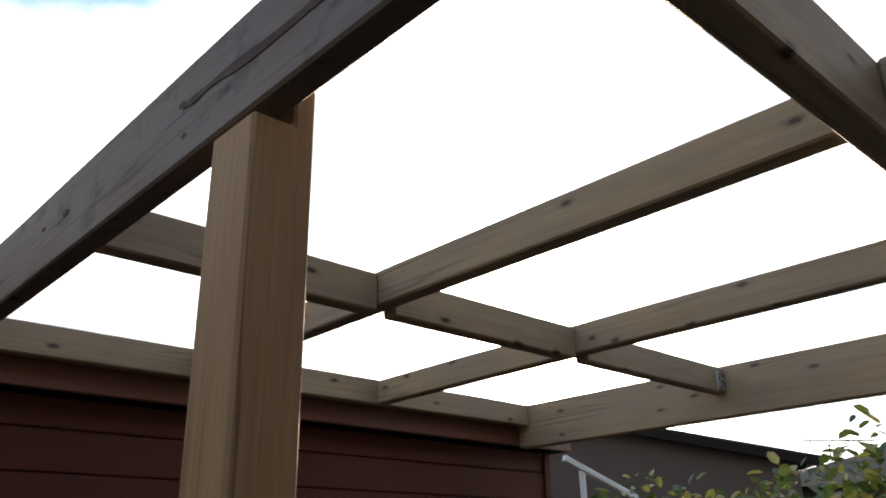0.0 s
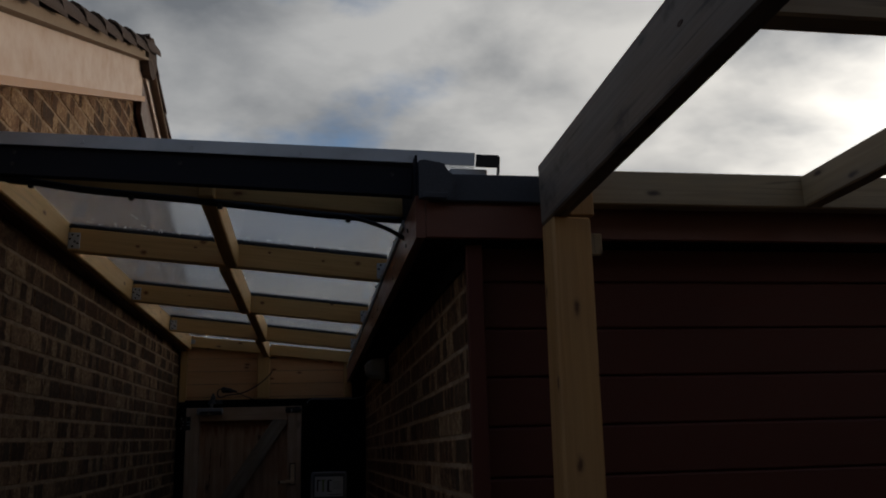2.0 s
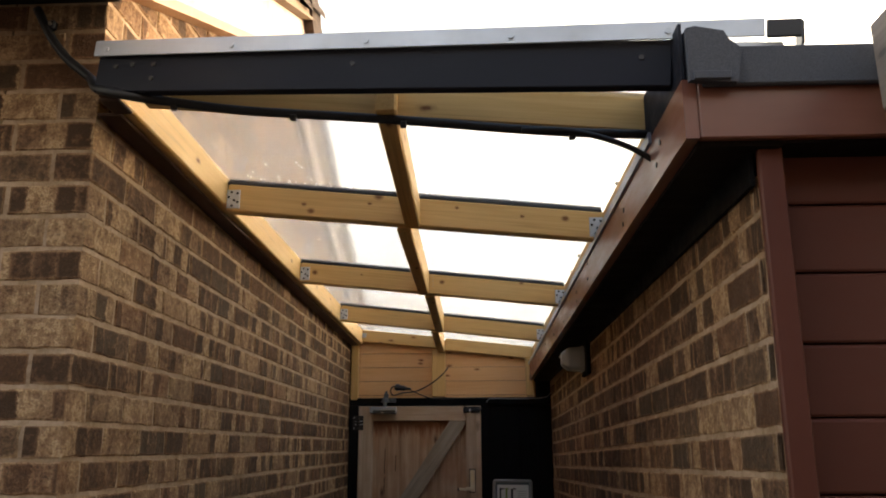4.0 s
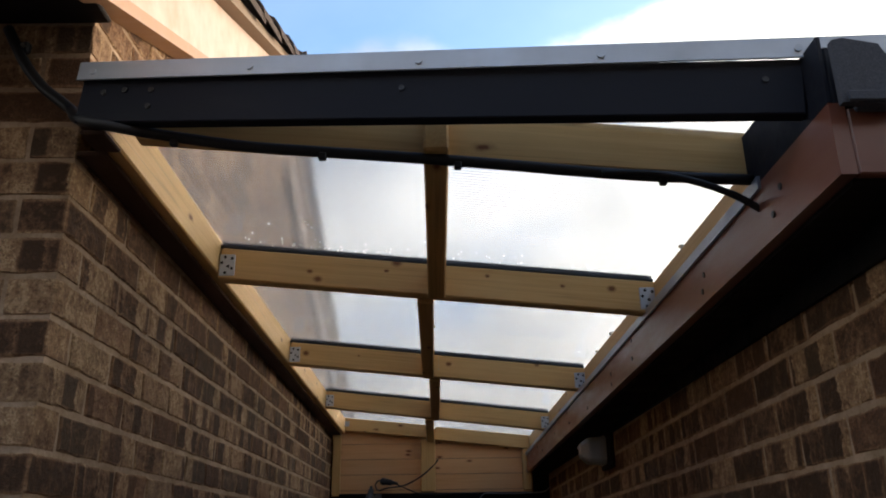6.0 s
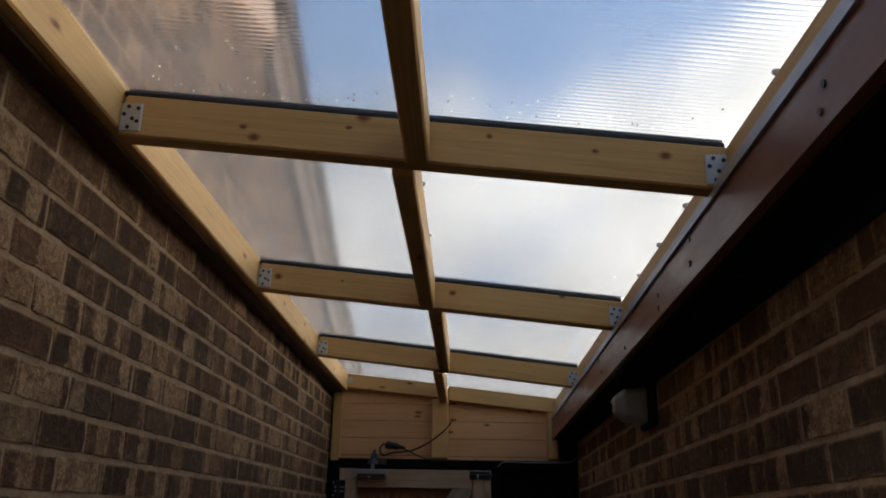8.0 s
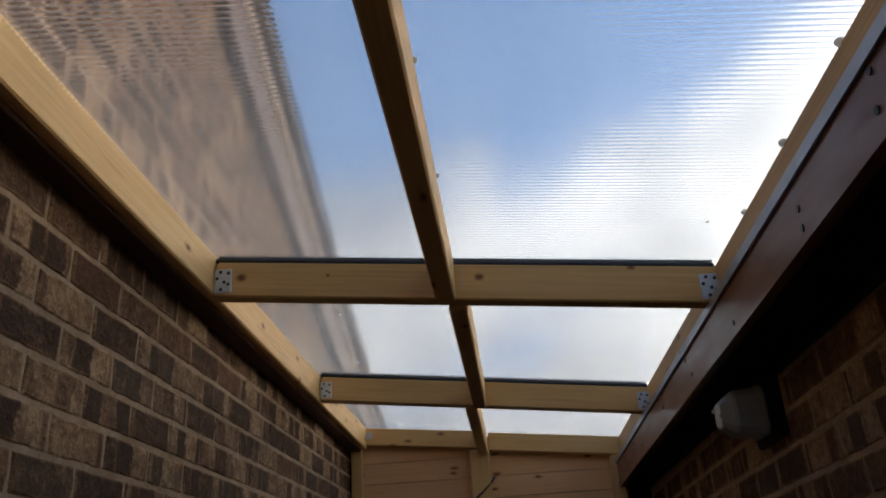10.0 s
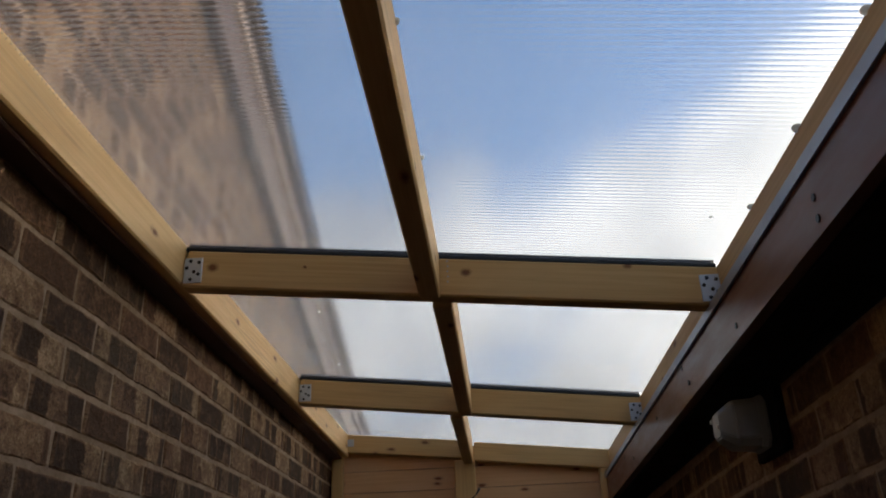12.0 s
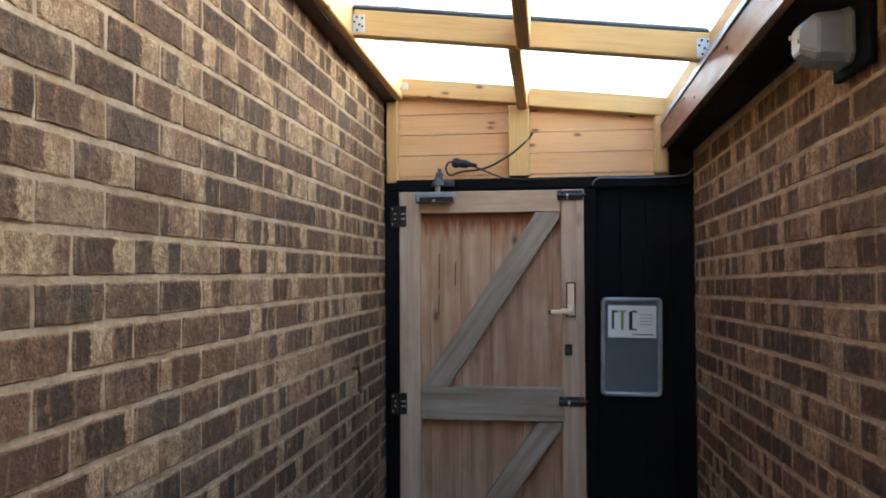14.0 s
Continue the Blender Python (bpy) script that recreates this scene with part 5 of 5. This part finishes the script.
for k in range(9):
    a = 2 * math.pi * k / 9
    base = Vector((5.2 + 0.25 * math.cos(a), -4.9 + 0.4 * math.sin(a), 0))
    tip = Vector((5.2 + 0.7 * math.cos(a), -4.9 + 1.3 * math.sin(a), 1.75 + rs.uniform(-0.1, 0.1)))
    part("stem", tube([base, base.lerp(tip, 0.5) + Vector((rs.uniform(-.1, .1), rs.uniform(-.1, .1), 0.1)), tip], 0.014, 7), RUST, bush)


def leaf_mass(centre, size, count, seed, long=0.075):
    """Many folded leaves in a loose mound with an uneven top."""
    r = random.Random(seed)
    bm = bmesh.new()
    made = 0
    while made < count:
        p = Vector((r.uniform(-1, 1), r.uniform(-1, 1), r.uniform(-1, 1)))
        q = Vector((p.x * size[0], p.y * size[1], p.z * size[2])) + Vector(centre)
        edge = 0.8 + 0.35 * noise.noise(q * 2.3) + 0.12 * noise.noise(q * 7)
        if p.length > edge or p.length < 0.35 * edge:
            continue
        m = Matrix.Translation(q) @ Euler((r.uniform(-0.9, 0.9), r.uniform(-0.9, 0.9), r.uniform(0, 6.28))).to_matrix().to_4x4() @ Matrix.Scale(r.uniform(0.6, 1.25) * long, 4)
        co = ((0, 0, 0), (0.28, 0.24, 0.06), (0.72, 0.22, 0.05), (1, 0, -0.08), (0.72, -0.22, 0.05), (0.28, -0.24, 0.06), (0.5, 0, -0.02))
        v = [bm.verts.new(m @ Vector(c)) for c in co]
        for tri in ((0, 1, 6), (1, 2, 6), (2, 3, 6), (3, 4, 6), (4, 5, 6), (5, 0, 6)):
            bm.faces.new([v[i] for i in tri])
        made += 1
    return bm


tagged(part("foliage", join((leaf_mass((5.2, -4.9, 1.42), (0.85, 1.5, 0.92), 4600, 8, 0.085), Matrix()), (leaf_mass((5.25, -3.75, 1.48), (0.6, 1.1, 0.78), 3000, 9, 0.085), Matrix())), LEAF, bush), kind="stuff")

bush.matrix_basis = pose(5.550, -4.978, -0.105, -1.00, -0.12, 0.11) @ Matrix.Scale(1.077, 4)

house = thing("neighbour_house", (12.9, 3.3, 0), "neighbouring house with a dark low-pitched gable roof, in shade", "house")
HM = pose(12.9, 3.3, 0, 0, 0, -46.2)
part("wall", prism([(-4.6, 0), (4.6, 0), (4.6, 3.30), (0, 4.18), (-4.6, 3.30)], "y", 0, 9), RENDERWALL, house, m=HM)
for sg in (1, -1):
    part("roof_slope", prism([(sg * 0.003, 4.35), (sg * 4.95, 3.405), (sg * 4.95, 3.27), (sg * 0.003, 4.215)], "y", -0.3, 9.3), DARKROOF, house, m=HM)
    part("verge_board", prism([(sg * 0.003, 4.30), (sg * 4.93, 3.36), (sg * 4.93, 3.20), (sg * 0.003, 4.14)], "y", -0.325, -0.303), SOFFITDARK, house, m=HM)


def hip_roof(x0, x1, y0, y1, z0, z1, inset):
    bm = bmesh.new()
    c = [bm.verts.new(p) for p in ((x0, y0, z0), (x1, y0, z0), (x1, y1, z0), (x0, y1, z0))]
    xm = (x0 + x1) / 2
    r0, r1 = bm.verts.new((xm, y0 + inset, z1)), bm.verts.new((xm, y1 - inset, z1))
    for f in ((c[0], c[1], r0), (c[1], c[2], r1, r0), (c[2], c[3], r1), (c[3], c[0], r0, r1), (c[3], c[2], c[1], c[0])):
        bm.faces.new(f)
    bmesh.ops.recalc_face_normals(bm, faces=bm.faces[:])
    return bm


far = thing("far_house", (24, -3, 0), "far house with a dark roof and a television aerial", "house")
slab("wall", 20.5, 30.0, -6.5, 3.3, 0, 3.2, RENDERWALL, far, bevel=0)
part("roof", hip_roof(20.0, 30.5, -7.0, 3.8, 3.2, 4.5, 2.5), DARKROOF, far)
aerial = thing("television_aerial", (23.24, 2.28, 3.95), "thin metal television aerial on a mast", "aerial")
part("mast", cylinder(0.020, 0.62, 8), BLACKIRON, aerial, m=pose(23.24, 2.28, 4.15))
part("cradle", tube([(23.06, 2.66, 4.56), (23.07, 2.64, 4.46), (23.24, 2.28, 4.43), (23.40, 1.88, 4.45), (23.41, 1.86, 4.52)], 0.018, 8), BLACKIRON, aerial, smooth=True)
part("boom", tube([(23.0, 2.81, 4.58), (23.32, 2.02, 4.53), (23.63, 1.24, 4.48)], 0.020, 8), BLACKIRON, aerial, smooth=True)
part("reflector", tube([(22.97, 2.84, 4.40), (23.01, 2.80, 4.58), (22.97, 2.84, 4.74)], 0.016, 8), BLACKIRON, aerial, smooth=True)
for k in range(9):
    part("rod", cylinder(0.008, 0.34, 6), BLACKIRON, aerial, m=pose(23.06 + 0.063 * k, 2.66 - 0.157 * k, 4.57 - 0.011 * k, 90, 0, -68))
rail = thing("white_rail", (4.9, -3.6, 1.9), "white painted metal rail sloping down behind the bush", "rail")
timber("bar", (4.95, -3.43, 2.31), (5.55, -3.50, 2.10), 0.03, 0.035, WHITEPLASTIC, rail)
timber("bar", (5.10, -3.44, 1.5), (5.10, -3.44, 2.25), 0.03, 0.03, WHITEPLASTIC, rail)
timber("bar", (5.55, -3.50, 0.0), (5.55, -3.50, 2.10), 0.03, 0.03, WHITEPLASTIC, rail)
rail.matrix_basis = pose(5.220, -3.543, 1.916, -1.00, -0.12, 0.11) @ Matrix.Scale(1.077, 4)

# ---- bricks ----
COURSE, PITCH, LONG, HIGH, Z0 = 0.075, 0.1913, 0.1808, 0.0640, 0.0385


def brick_mesh(length, depth, seed, material, name="brick"):
    """A worn brick: x along its length, its face at y = 0, z up."""
    r = random.Random(seed)
    bm = bmesh.new()
    nx, nz = 7, 3
    g = {}
    for i in range(nx):
        for k in range(nz):
            u, w = i / (nx - 1), k / (nz - 1)
            edge = i in (0, nx - 1) or k in (0, nz - 1)
            inx, inz = (0.0035 if i == 0 else -0.0035 if i == nx - 1 else 0), (0.0032 if k == 0 else -0.0032 if k == nz - 1 else 0)
            g[i, k] = bm.verts.new((u * length + inx * edge + r.uniform(-0.0025, 0.0025), r.uniform(-0.0022, 0.0010), w * HIGH + inz * edge + r.uniform(-0.0024, 0.0024)))
    for i in range(nx - 1):
        for k in range(nz - 1):
            bm.faces.new((g[i, k], g[i + 1, k], g[i + 1, k + 1], g[i, k + 1]))
    ring = [g[i, 0] for i in range(nx)] + [g[nx - 1, k] for k in range(1, nz)] + [g[i, nz - 1] for i in range(nx - 2, -1, -1)] + [g[0, k] for k in range(nz - 2, 0, -1)]
    mid = []
    for v in ring:
        x = 0.0 if v.co.x < length * 0.1 else length if v.co.x > length * 0.9 else v.co.x
        z = 0.0 if v.co.z < HIGH * 0.15 else HIGH if v.co.z > HIGH * 0.85 else v.co.z
        mid.append(bm.verts.new((x + r.uniform(-0.0025, 0.0015), 0.0021, z + r.uniform(-0.002, 0.002))))
    rear = [bm.verts.new((v.co.x, depth, v.co.z)) for v in mid]
    n = len(ring)
    for a, b in ((ring, mid), (mid, rear)):
        for i in range(n):
            bm.faces.new((a[i], b[i], b[(i + 1) % n], a[(i + 1) % n]))
    bm.faces.new(rear)
    bmesh.ops.recalc_face_normals(bm, faces=bm.faces[:])
    uv = bm.loops.layers.uv.new("UVMap")
    for f in bm.faces:
        for lp in f.loops:
            lp[uv].uv = ((lp.vert.co.x + lp.vert.co.y) / length, lp.vert.co.z / HIGH)
    return mesh_of(name, bm, material)


STRETCHERS = [brick_mesh(LONG, 0.04, 100 + i, BRICK) for i in range(10)]
CUT = {}
QUOINS = [brick_mesh(LONG, 0.0850, 160 + i, BRICK) for i in range(5)]
BR = random.Random(77)


def lay(parent, spots, turn, stretch_of, tilt=0.0):
    """Lays (place, kind) bricks: those that stretch_of picks as pieces, the others joined."""
    verts, faces, uvs, base = [], [], [], 0
    for (x, y, z), kind in spots:
        if kind not in CUT and not isinstance(kind, str):
            CUT[kind] = [brick_mesh(kind, 0.04, 200 + len(CUT), BRICK)]
        me = BR.choice(CUT[kind] if kind in CUT else {"s": STRETCHERS, "q": QUOINS}[kind])
        m = pose(x, y, z, BR.uniform(-0.3, 0.3), tilt + BR.uniform(-0.35, 0.35), turn + BR.uniform(-0.2, 0.2)) @ pose(0, BR.uniform(-0.0014, 0.0006), 0)
        if stretch_of(x, y, z):
            put(new("brick", me), parent, m)
        else:
            verts += [tuple(m @ v.co) for v in me.vertices]
            faces += [tuple(base + i for i in p.vertices) for p in me.polygons]
            base = len(verts)
            uvs += [tuple(d.uv) for d in me.uv_layers[0].data]
    if verts:
        inv = pose(0, 0, 0, 0, 0, turn)
        back_turn = inv.inverted()
        me = bpy.data.meshes.new("brickwork")
        me.from_pydata([tuple(back_turn @ Vector(v)) for v in verts], [], faces)
        layer = me.uv_layers.new(name="UVMap")
        layer.data.foreach_set("uv", [c for d in uvs for c in d])
        me.materials.append(BRICK_FAR)
        tagged(put(new("brickwork", me), parent, inv), kind="stuff")


# house side wall: faces +x, laid along +y
spots = []
for k in range(0, 52):
    z = Z0 + k * COURSE + 0.0063
    y = CORNER_Y
    odd = k % 2 == 0
    if odd:
        spots.append(((0, y, z), "q"))
        y += PITCH
    else:
        y += PITCH / 2
    while y < back - 0.25:
        if z + 0.03 < verge_z(y + 0.1) + 0.02:
            spots.append(((0, y, z), "s"))
        y += PITCH
spots = [(p, k) for p, k in spots if p[2] + 0.03 < verge_z(p[1] + 0.1) + 0.02]
lay(wall_house_side, spots, 90, lambda x, y, z: (y < -1.3 and 1.25 < z < 2.42) or (y < -2.7 and z > 2.5))
# house front wall: faces -y, laid along +x up to the corner
spots = []
for k in range(0, 36):
    z = Z0 + k * COURSE + 0.0063
    x = -0.0945 if k % 2 == 0 else 0.0
    if k % 2 == 1:
        spots.append(((x - LONG, CORNER_Y, z), "q"))
        x -= PITCH
    while x > -4.75:
        spots.append(((x - LONG, CORNER_Y, z), "s"))
        x -= PITCH
lay(wall_house_front, spots, 0, lambda x, y, z: x > -1.0 and z > 1.0)
# garage side wall: faces -x, laid along -y; its courses fall towards the gate
FALL = 0.018
spots = []
for k in range(0, 29):
    z = Z0 + k * COURSE + 0.0063
    y = 0.362 - (k % 2) * PITCH / 2
    while y > BRICK_END + 0.025:
        whole = y - LONG > BRICK_END - 0.001
        zy = z - FALL * (y + 1.52) + 0.003
        if zy + HIGH < 2.118 - 0.0184 * (y - 0.25) + 0.03 and zy > -0.03:
            spots.append(((wall_x(y), y, zy), "s" if whole else round(y - BRICK_END, 3)))
        y -= PITCH
lay(wall_garage_side, spots, -90 - math.degrees(math.atan(SKEW)), lambda x, y, z: y < -0.9 and z > 1.05, -math.degrees(math.atan(FALL)))
